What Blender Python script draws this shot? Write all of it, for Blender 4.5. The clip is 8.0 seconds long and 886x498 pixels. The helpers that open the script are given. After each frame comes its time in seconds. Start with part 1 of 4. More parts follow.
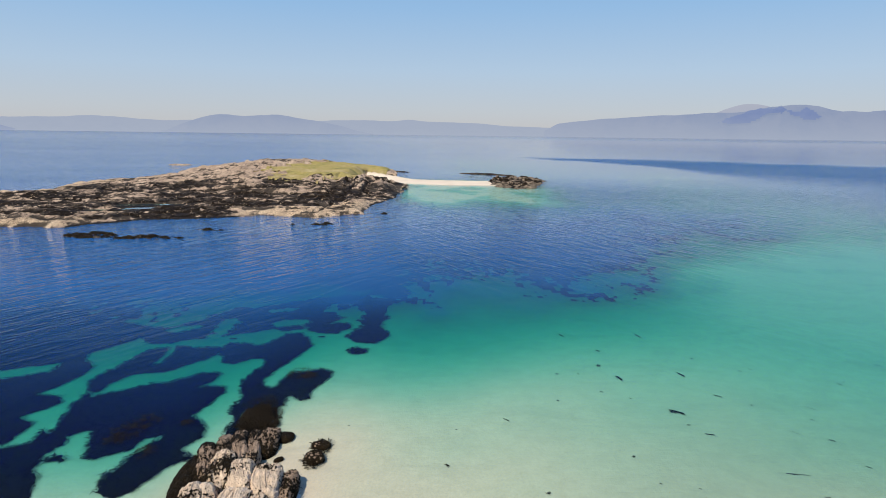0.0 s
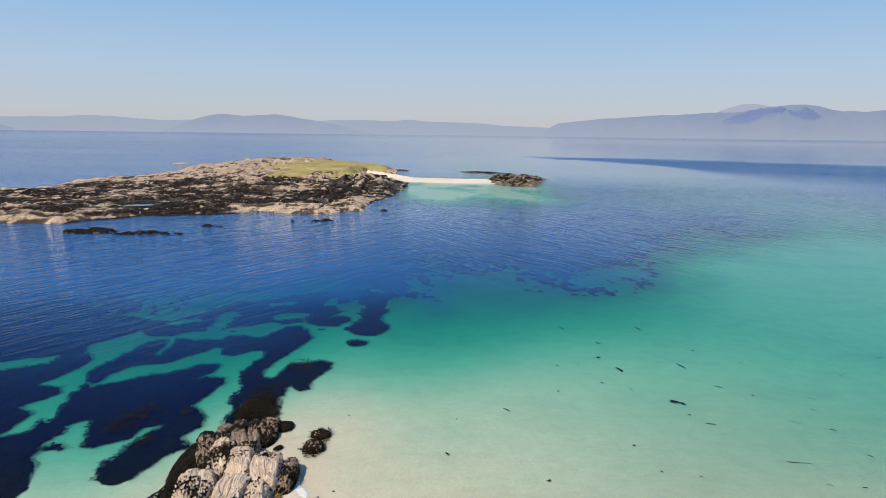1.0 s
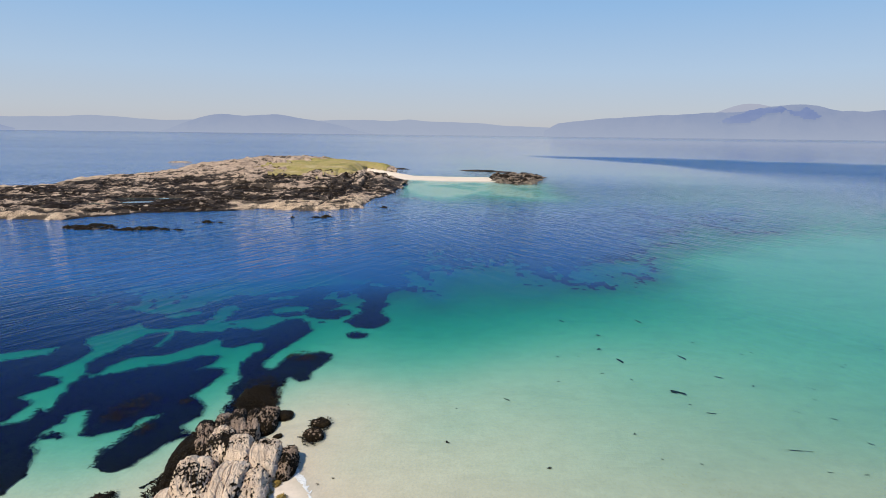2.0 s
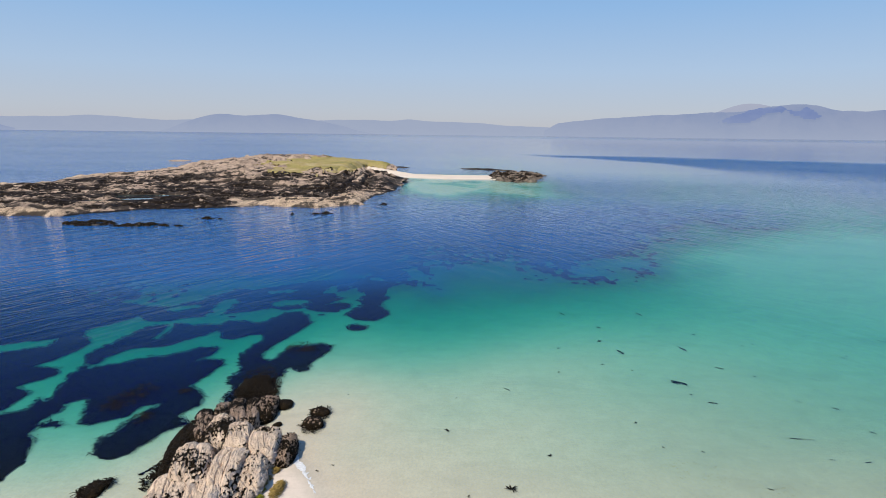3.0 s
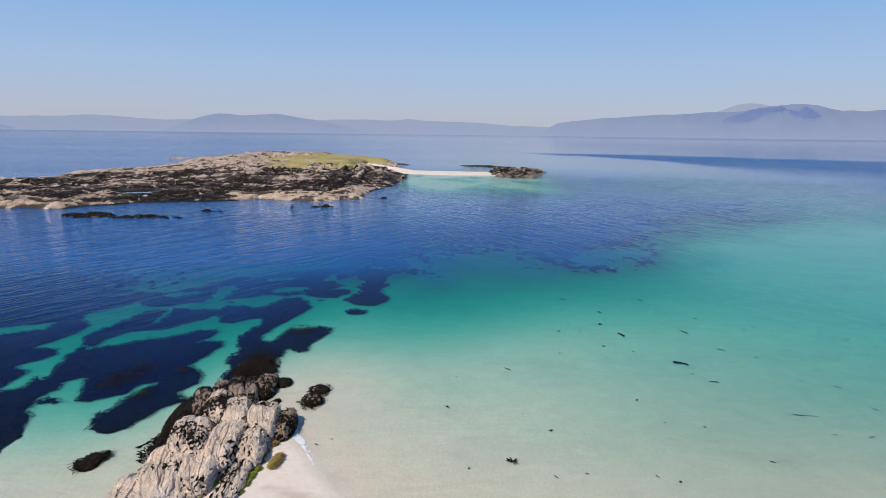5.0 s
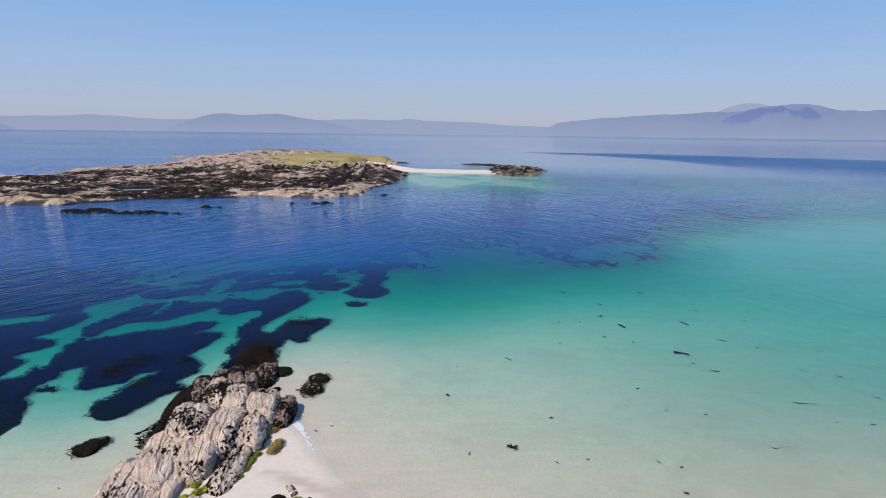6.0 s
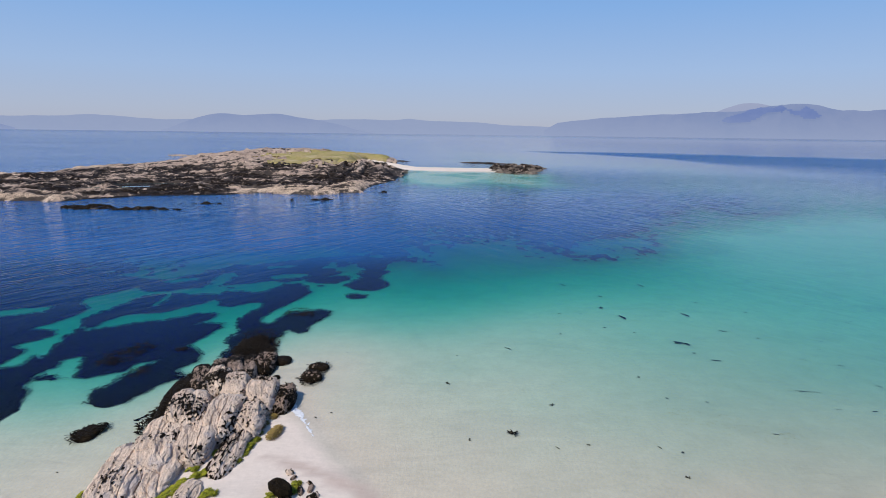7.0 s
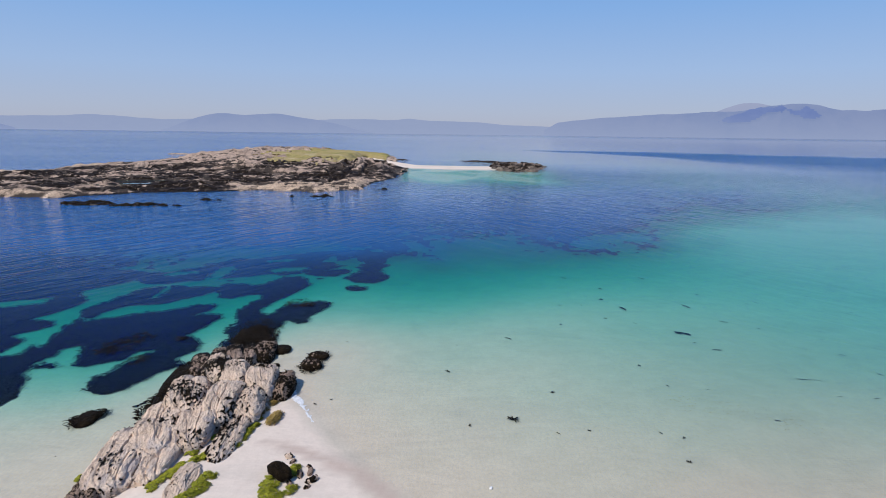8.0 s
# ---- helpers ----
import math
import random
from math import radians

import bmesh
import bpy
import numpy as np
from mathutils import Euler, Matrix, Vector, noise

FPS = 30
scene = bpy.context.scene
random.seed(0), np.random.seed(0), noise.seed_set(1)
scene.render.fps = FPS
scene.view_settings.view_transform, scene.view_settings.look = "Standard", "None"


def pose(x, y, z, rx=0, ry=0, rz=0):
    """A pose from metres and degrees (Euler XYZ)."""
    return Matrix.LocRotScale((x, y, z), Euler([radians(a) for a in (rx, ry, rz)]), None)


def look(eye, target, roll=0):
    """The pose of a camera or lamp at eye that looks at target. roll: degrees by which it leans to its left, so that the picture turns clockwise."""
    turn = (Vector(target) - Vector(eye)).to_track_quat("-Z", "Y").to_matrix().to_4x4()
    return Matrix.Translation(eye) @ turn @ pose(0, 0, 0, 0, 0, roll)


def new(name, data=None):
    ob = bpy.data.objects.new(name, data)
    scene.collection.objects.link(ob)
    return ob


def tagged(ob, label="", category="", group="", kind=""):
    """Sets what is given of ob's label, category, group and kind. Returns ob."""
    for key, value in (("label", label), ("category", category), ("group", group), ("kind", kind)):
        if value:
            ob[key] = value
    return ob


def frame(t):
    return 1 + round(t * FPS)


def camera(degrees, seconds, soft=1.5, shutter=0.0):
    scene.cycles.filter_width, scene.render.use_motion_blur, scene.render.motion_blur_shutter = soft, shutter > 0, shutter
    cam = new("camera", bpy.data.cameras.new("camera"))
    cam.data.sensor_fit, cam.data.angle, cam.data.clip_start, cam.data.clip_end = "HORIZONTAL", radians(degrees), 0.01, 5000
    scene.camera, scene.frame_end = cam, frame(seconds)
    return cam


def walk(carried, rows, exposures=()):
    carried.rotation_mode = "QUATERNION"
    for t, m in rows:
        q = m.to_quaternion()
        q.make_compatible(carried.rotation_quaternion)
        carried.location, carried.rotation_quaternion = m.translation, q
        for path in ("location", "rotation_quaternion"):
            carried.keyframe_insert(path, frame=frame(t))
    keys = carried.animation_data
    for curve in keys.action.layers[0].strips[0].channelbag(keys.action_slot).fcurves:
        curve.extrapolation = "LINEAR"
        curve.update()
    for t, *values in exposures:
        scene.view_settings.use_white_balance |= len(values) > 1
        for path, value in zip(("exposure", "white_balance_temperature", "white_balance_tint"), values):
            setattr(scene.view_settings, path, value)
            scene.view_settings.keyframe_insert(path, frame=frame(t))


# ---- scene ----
# ---- camera: a slow, straight descent over the shallows ----
cam = camera(70.0, 8.0, 0.9)
TILT, LEAN = radians(10.48), 0.705


def row(t):
    eye = Vector((0.0107 * t - 0.00053 * t * t, -0.0125 * t + 0.00016 * t * t, 26 - 0.9945 * t + 0.00187 * t * t))
    return t, look(eye, eye + Vector((0, math.cos(TILT), -math.sin(TILT))), LEAN)


walk(cam, [row(t) for t in (0, 1, 2, 3, 4, 5, 6, 7, 8)], [(0, -0.12, 6950, 6), (4, -0.22, 6470, 9), (8, -0.36, 5980, 12)])

# ---- light: clear midday sun over the viewer's left shoulder, hazy summer sky ----
SUN_FROM = Vector((-0.50, -0.58, 0.95)).normalized()
sky_world = bpy.data.worlds.new("sky")
scene.world = sky_world
sky_world.use_nodes = True
wn = sky_world.node_tree.nodes
wl = sky_world.node_tree.links
sky = wn.new("ShaderNodeTexSky")
sky.sky_type = "NISHITA"
sky.sun_disc = False
sky.sun_elevation = math.asin(SUN_FROM.z)
sky.sun_rotation = math.atan2(SUN_FROM.x, SUN_FROM.y)
sky.air_density, sky.dust_density, sky.ozone_density = 1.0, 0.6, 2.0
# summer haze: a pale veil that thins out with height
up = wn.new("ShaderNodeSeparateXYZ")
wl.new(wn.new("ShaderNodeTexCoord").outputs["Generated"], up.inputs[0])
veil = wn.new("ShaderNodeValToRGB")
tones = ((0.0, (0.53, 0.535, 0.60)), (0.03, (0.51, 0.565, 0.675)), (0.09, (0.43, 0.575, 0.80)), (0.18, (0.29, 0.50, 0.83)), (0.30, (0.19, 0.38, 0.74)), (0.5, (0.11, 0.26, 0.60)), (1.0, (0.06, 0.16, 0.42)))
for k, (p, c) in enumerate(tones):
    el = veil.color_ramp.elements[k] if k < 2 else veil.color_ramp.elements.new(p)
    el.position, el.color = p, (*c, 1)
wl.new(up.outputs["Z"], veil.inputs[0])
lift = wn.new("ShaderNodeVectorMath")
lift.operation = "SCALE"
lift.inputs["Scale"].default_value = 11.0
wl.new(veil.outputs[0], lift.inputs[0])
blend = wn.new("ShaderNodeMix")
blend.data_type = "RGBA"
blend.inputs[0].default_value = 0.92
wl.new(sky.outputs[0], blend.inputs[6])
wl.new(lift.outputs[0], blend.inputs[7])
wl.new(blend.outputs[2], wn["Background"].inputs[0])
wn["Background"].inputs[1].default_value = 0.10
sun = new("sun", bpy.data.lights.new("sun", "SUN"))
sun.data.energy, sun.data.angle, sun.data.color = 4.9, radians(0.53), (1.0, 0.94, 0.85)
sun.matrix_world = look(SUN_FROM * 100, (0, 0, 0))


# ---- numeric tools ----
def hash2(ix, iy, seed):
    n = (ix.astype(np.int64) * 374761393 + iy.astype(np.int64) * 668265263 + seed * 1442695041) & 0x7FFFFFFF
    n = ((n ^ (n >> 13)) * 1274126177) & 0x7FFFFFFF
    return ((n ^ (n >> 16)) & 0xFFFFFF) / 0xFFFFFF


def vnoise(x, y, seed=0):
    """Smooth value noise, 0 to 1."""
    x, y = np.asarray(x, float), np.asarray(y, float)
    ix, iy = np.floor(x), np.floor(y)
    fx, fy = x - ix, y - iy
    fx, fy = fx * fx * (3 - 2 * fx), fy * fy * (3 - 2 * fy)
    a, b = hash2(ix, iy, seed), hash2(ix + 1, iy, seed)
    c, d = hash2(ix, iy + 1, seed), hash2(ix + 1, iy + 1, seed)
    return (a * (1 - fx) + b * fx) * (1 - fy) + (c * (1 - fx) + d * fx) * fy


def fbm(x, y, seed=0, octaves=4):
    """Summed noise, about -1 to 1."""
    total, amp = 0, 0.5
    for o in range(octaves):
        total = total + amp * (2 * vnoise(x * 2 ** o + 17.3 * o, y * 2 ** o - 9.1 * o, seed + o) - 1)
        amp *= 0.5
    return total


def ridged(x, y, seed=0, octaves=4):
    total, amp = 0, 0.5
    for o in range(octaves):
        total = total + amp * (1 - np.abs(2 * vnoise(x * 2 ** o + 5.7 * o, y * 2 ** o + 3.9 * o, seed + o) - 1))
        amp *= 0.5
    return total


def noise3(p, seed=0):
    """Smooth noise in space, about -1 to 1, for rows of points."""
    i = np.floor(p)
    f = p - i
    f = f * f * (3 - 2 * f)
    total = 0
    for dz in (0, 1):
        for dx, dy in ((0, 0), (1, 0), (0, 1), (1, 1)):
            w = (f[:, 0] if dx else 1 - f[:, 0]) * (f[:, 1] if dy else 1 - f[:, 1]) * (f[:, 2] if dz else 1 - f[:, 2])
            total = total + w * hash2(i[:, 0] + dx + 57 * (i[:, 2] + dz), i[:, 1] + dy - 31 * (i[:, 2] + dz), seed)
    return 2 * total - 1


def step(a, b, x):
    u = np.clip((x - a) / (b - a), 0, 1)
    return u * u * (3 - 2 * u)


def inside(x, y, corners):
    """Signed distance to a closed outline, positive within."""
    best, sign = np.full(np.shape(x), 1e9), np.full(np.shape(x), -1.0)
    for (ax, ay), (bx, by) in zip(corners, corners[1:] + corners[:1]):
        ex, ey, wx, wy = bx - ax, by - ay, x - ax, y - ay
        u = np.clip((wx * ex + wy * ey) / (ex * ex + ey * ey), 0, 1)
        best = np.minimum(best, np.hypot(wx - ex * u, wy - ey * u))
        cross = (ay <= y) != (by <= y)
        with np.errstate(divide="ignore", invalid="ignore"):
            left = x < ax + (y - ay) * ex / (ey if ey else 1e-9)
        sign = np.where(cross & left, -sign, sign)
    return best * sign


def band(x, y, *spots):
    """Signed distance to a string of discs (x, y, radius) joined by tapered bands, positive within."""
    best = np.full(np.shape(x), -1e9)
    for (ax, ay, ar), (bx, by, br) in zip(spots, spots[1:]):
        ex, ey = bx - ax, by - ay
        u = np.clip(((x - ax) * ex + (y - ay) * ey) / (ex * ex + ey * ey + 1e-9), 0, 1)
        best = np.maximum(best, ar + (br - ar) * u - np.hypot(x - ax - ex * u, y - ay - ey * u))
    return best


# ---- mesh tools ----
def mesh_of(name, verts, faces, smooth=True):
    me = bpy.data.meshes.new(name)
    me.from_pydata([tuple(v) for v in verts], [], [tuple(f) for f in faces])
    if smooth:
        me.shade_smooth()
    return me


def swift_mesh(name, co, faces):
    """A mesh from rows of points and rows of corners, all faces with as many corners."""
    me = bpy.data.meshes.new(name)
    me.vertices.add(len(co))
    me.vertices.foreach_set("co", np.asarray(co, dtype=np.float32).ravel())
    me.loops.add(faces.size)
    me.loops.foreach_set("vertex_index", faces.astype(np.int32).ravel())
    me.polygons.add(len(faces))
    me.polygons.foreach_set("loop_start", np.arange(0, faces.size, faces.shape[1], dtype=np.int32))
    me.update(calc_edges=True)
    me.validate()
    me.shade_smooth()
    return me


def thing(name, label, category, group="", at=(0, 0, 0), kind=""):
    ob = new(name)
    ob.location = at
    ob.empty_display_size = 0.2
    return tagged(ob, label, category, group, kind)


def part(name, me, material, parent=None, label="", kind=""):
    ob = new(name, me)
    if material and not me.materials:
        me.materials.append(material)
    if parent:
        ob.parent = parent
    return tagged(ob, label, kind=kind)


def sheet(name, xs, ys, height, keep=None, floats=None):
    """A height field over the lines xs and ys; keep picks its cells, floats are point attributes."""
    gx, gy = np.meshgrid(xs, ys)
    gz = height(gx, gy)
    nx, ny = len(xs), len(ys)
    i = np.arange(nx * ny).reshape(ny, nx)
    quads = np.stack([i[:-1, :-1], i[:-1, 1:], i[1:, 1:], i[1:, :-1]], -1).reshape(-1, 4)
    if keep is not None:
        k = keep(gx, gy, gz)
        quads = quads[k.ravel()[quads].all(1)]
    used = np.unique(quads)
    remap = np.zeros(nx * ny, int)
    remap[used] = np.arange(len(used))
    co = np.stack([gx.ravel()[used], gy.ravel()[used], gz.ravel()[used]], 1)
    me = bpy.data.meshes.new(name)
    me.vertices.add(len(co))
    me.vertices.foreach_set("co", co.ravel())
    q = remap[quads]
    me.loops.add(q.size)
    me.loops.foreach_set("vertex_index", q.ravel())
    me.polygons.add(len(q))
    me.polygons.foreach_set("loop_start", np.arange(0, q.size, 4))
    me.update(calc_edges=True)
    me.validate()
    me.shade_smooth()
    for key, f in (floats or {}).items():
        at = me.attributes.new(key, "FLOAT", "POINT")
        at.data.foreach_set("value", np.asarray(f(co[:, 0], co[:, 1]), dtype=np.float32))
    return me


def lines(*stretches):
    """Grid lines: stretches of (start, end, spacing), end to end."""
    out = []
    for a, b, d in stretches:
        out.extend(np.linspace(a, b, max(1, round((b - a) / d)), endpoint=False))
    return np.array(out + [stretches[-1][1]])


# ---- materials ----
class Nodes:
    def __init__(self, name):
        self.mat = bpy.data.materials.new(name)
        self.mat.use_nodes = True
        self.tree = self.mat.node_tree
        self.bsdf = self.tree.nodes["Principled BSDF"]
        self.place = self.tree.nodes.new("ShaderNodeTexCoord").outputs["Object"]

    def node(self, kind, **sets):
        n = self.tree.nodes.new(kind)
        for key, value in sets.items():
            n.inputs[key.replace("_", " ")].default_value = value
        return n

    def link(self, a, b):
        self.tree.links.new(a, b)

    def scaled(self, x, y, z):
        n = self.node("ShaderNodeMapping")
        n.inputs["Scale"].default_value = (x, y, z)
        self.link(self.place, n.inputs["Vector"])
        return n.outputs[0]

    def noise(self, scale, detail=4, rough=0.55, warp=0.0, place=None):
        n = self.node("ShaderNodeTexNoise", Scale=scale, Detail=detail, Roughness=rough, Distortion=warp)
        self.link(place or self.place, n.inputs["Vector"])
        return n.outputs["Fac"]

    def ramp(self, value, *stops):
        n = self.node("ShaderNodeValToRGB")
        e = n.color_ramp.elements
        while len(e) < len(stops):
            e.new(0.5)
        for el, (p, c) in zip(e, stops):
            el.position, el.color = p, (*c, 1) if len(c) == 3 else c
        self.link(value, n.inputs[0])
        return n.outputs[0]

    def mix(self, fac, a, b, way="MIX"):
        n = self.node("ShaderNodeMix")
        n.data_type, n.blend_type = "RGBA", way
        for s, v in ((n.inputs[0], fac), (n.inputs[6], a), (n.inputs[7], b)):
            if hasattr(v, "is_linked"):
                self.link(v, s)
            else:
                s.default_value = v if isinstance(v, (int, float)) else (*v, 1)
        return n.outputs[2]

    def math(self, op, a, b=0.0, clamp=False):
        n = self.node("ShaderNodeMath")
        n.operation, n.use_clamp = op, clamp
        for s, v in zip(n.inputs, (a, b)):
            if hasattr(v, "is_linked"):
                self.link(v, s)
            else:
                s.default_value = v
        return n.outputs[0]

    def height(self):
        n = self.node("ShaderNodeNewGeometry")
        s = self.node("ShaderNodeSeparateXYZ")
        self.link(n.outputs["Position"], s.inputs[0])
        return s.outputs["Z"]

    def attribute(self, key):
        n = self.node("ShaderNodeAttribute")
        n.attribute_name = key
        return n.outputs["Fac"]

    def bump(self, value, strength, distance):
        n = self.node("ShaderNodeBump", Strength=strength, Distance=distance)
        self.link(value, n.inputs["Height"])
        return n.outputs[0]

    def done(self, colour, rough=0.9, normal=None, specular=0.3):
        if hasattr(colour, "is_linked"):
            self.link(colour, self.bsdf.inputs["Base Color"])
        else:
            self.bsdf.inputs["Base Color"].default_value = (*colour, 1)
        self.bsdf.inputs["Specular IOR Level"].default_value = specular
        if hasattr(rough, "is_linked"):
            self.link(rough, self.bsdf.inputs["Roughness"])
        else:
            self.bsdf.inputs["Roughness"].default_value = rough
        if normal:
            self.link(normal, self.bsdf.inputs["Normal"])
        return self.mat


def sand_material():
    m = Nodes("shell_sand")
    broad = m.noise(0.05, 3)
    fine = m.noise(2.5, 6, 0.7)
    dry = m.ramp(broad, (0.3, (0.72, 0.575, 0.44)), (0.7, (0.81, 0.66, 0.515)))
    dry = m.mix(0.25, dry, m.ramp(fine, (0.3, (0.51, 0.43, 0.355)), (0.7, (0.83, 0.73, 0.62))))
    wet = m.mix(0.3, (0.565, 0.475, 0.348), m.ramp(m.noise(0.6, 5), (0.3, (0.43, 0.36, 0.27)), (0.7, (0.63, 0.55, 0.425))))
    wet = m.mix(0.16, wet, m.ramp(m.noise(5.0, 5, 0.7, 0.3, m.scaled(1.0, 0.6, 1.0)), (0.32, (0.22, 0.19, 0.14)), (0.68, (0.78, 0.70, 0.56))))
    z = m.math("ADD", m.height(), m.math("MULTIPLY", m.math("SUBTRACT", m.noise(0.25, 4), 0.5), 0.15))
    wetness = m.math("SUBTRACT", 1.0, m.math("MULTIPLY", m.math("SUBTRACT", z, 0.03), 9.0, True), True)
    colour = m.mix(wetness, dry, wet)
    colour = m.mix(m.math("MULTIPLY", m.ramp(m.noise(0.16, 6, 0.65, 0.8, m.scaled(0.6, 1.3, 1)), (0.50, (0, 0, 0)), (0.72, (1, 1, 1))), 0.32), colour, (0.34, 0.30, 0.24))
    colour = m.mix(m.math("MULTIPLY", m.attribute("silt"), m.math("ADD", 0.15, m.math("MULTIPLY", m.noise(0.5, 5, 0.65), 0.5))), colour, (0.32, 0.29, 0.225))
    colour = m.mix(m.math("MULTIPLY", m.attribute("strand"), 0.75), colour, (0.50, 0.365, 0.28))
    ripple = m.math("ADD", m.math("MULTIPLY", m.noise(3.4, 3, 0.5, 0.8, m.scaled(1.0, 0.45, 1)), 0.5), m.noise(1.0, 3, 0.5, 0.6, m.scaled(0.5, 1.6, 1)))
    rough = m.math("SUBTRACT", 0.95, m.math("MULTIPLY", wetness, 0.35))
    return m.done(colour, rough, m.bump(m.math("ADD", ripple, m.math("MULTIPLY", fine, 0.3)), 0.35, 0.08))


def rock_material(name, dark, mid, light, grain=1.0, stain=(0.10, 0.085, 0.06), stain_cut=0.6, grown=None, wash=None):
    m = Nodes(name)
    broad = m.noise(0.35 * grain, 5, 0.6, 0.4)
    veins = m.noise(2.2 * grain, 6, 0.65, 0.3, m.scaled(1.0, 0.45, 2.6))
    speck = m.noise(9.0 * grain, 4, 0.7)
    colour = m.ramp(broad, (0.28, dark), (0.5, mid), (0.72, light))
    colour = m.mix(0.45, colour, m.ramp(veins, (0.3, dark), (0.55, mid), (0.75, light)))
    if wash:
        colour = m.mix(m.ramp(m.noise(0.6, 4, 0.6, 0.5, m.scaled(1.4, 0.5, 1.0)), (0.50, (0, 0, 0)), (0.64, (0.75,) * 3)), colour, wash)
    colour = m.mix(m.ramp(speck, (stain_cut, (0, 0, 0)), (stain_cut + 0.06, (0.8, 0.8, 0.8))), colour, stain)
    cracks = m.node("ShaderNodeTexVoronoi", Scale=0.9 * grain)
    cracks.feature = "DISTANCE_TO_EDGE"
    m.link(m.scaled(1.5, 0.35, 1.2), cracks.inputs["Vector"])
    split = m.ramp(cracks.outputs["Distance"], (0.0, (0, 0, 0)), (0.03, (1, 1, 1)))
    colour = m.mix(m.math("MULTIPLY", m.math("SUBTRACT", 1.0, split), 0.06), colour, dark)
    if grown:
        # wrack, lichens and painted ledge shade in small patches, thicker where the "grown" field of the mesh says so
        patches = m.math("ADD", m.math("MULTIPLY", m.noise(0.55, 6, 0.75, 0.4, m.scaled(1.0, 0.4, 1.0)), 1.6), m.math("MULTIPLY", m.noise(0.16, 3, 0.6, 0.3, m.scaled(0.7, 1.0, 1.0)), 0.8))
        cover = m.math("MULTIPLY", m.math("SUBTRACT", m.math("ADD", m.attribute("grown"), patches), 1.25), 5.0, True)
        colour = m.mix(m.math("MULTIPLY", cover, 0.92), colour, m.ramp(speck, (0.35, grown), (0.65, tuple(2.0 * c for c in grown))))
    relief = m.math("ADD", m.math("MULTIPLY", veins, 0.7), m.math("ADD", m.math("MULTIPLY", split, 0.10), m.math("MULTIPLY", speck, 0.25)))
    return m.done(colour, 0.92, m.bump(relief, 0.9, 0.18 / grain))


def weed_material(name, a, b, c, scale=3.0, shine=0.25, speck=None):
    m = Nodes(name)
    n = m.noise(scale, 5, 0.7, 0.5)
    colour = m.ramp(n, (0.3, a), (0.55, b), (0.78, c))
    if speck:
        colour = m.mix(m.ramp(m.noise(scale * 1.6, 5, 0.75, 0.0, m.scaled(1.3, 0.5, 1.0)), (0.60, (0, 0, 0)), (0.66, (1, 1, 1))), colour, speck)
    return m.done(colour, 0.6 if shine else 1.0, m.bump(m.noise(scale * 2.5, 5, 0.7), 1.0, 0.15), shine)


def grass_material():
    m = Nodes("dry_turf")
    patch = m.noise(0.07, 5, 0.6)
    tuft = m.noise(0.9, 5, 0.7)
    colour = m.ramp(patch, (0.34, (0.17, 0.15, 0.045)), (0.47, (0.36, 0.28, 0.085)), (0.56, (0.38, 0.27, 0.12)), (0.66, (0.52, 0.40, 0.22)))
    colour = m.mix(0.4, colour, m.ramp(tuft, (0.3, (0.13, 0.12, 0.03)), (0.7, (0.50, 0.405, 0.16))))
    return m.done(colour, 0.95, m.bump(tuft, 0.8, 0.4))


def foam_material():
    m = Nodes("foam")
    return m.done(m.ramp(m.noise(6, 4), (0.3, (0.60, 0.58, 0.55)), (0.6, (0.78, 0.76, 0.73))), 0.8, m.bump(m.noise(9, 4), 0.8, 0.05))


ABSORB = (0.80, 0.064, 0.124)
CLOUD = 0.135
BODY = ((0.19, (0.006, 0.004, 0.12)), (0.40, (0.004, 0.034, 0.165)), (0.8, (0.005, 0.09, 0.29)))


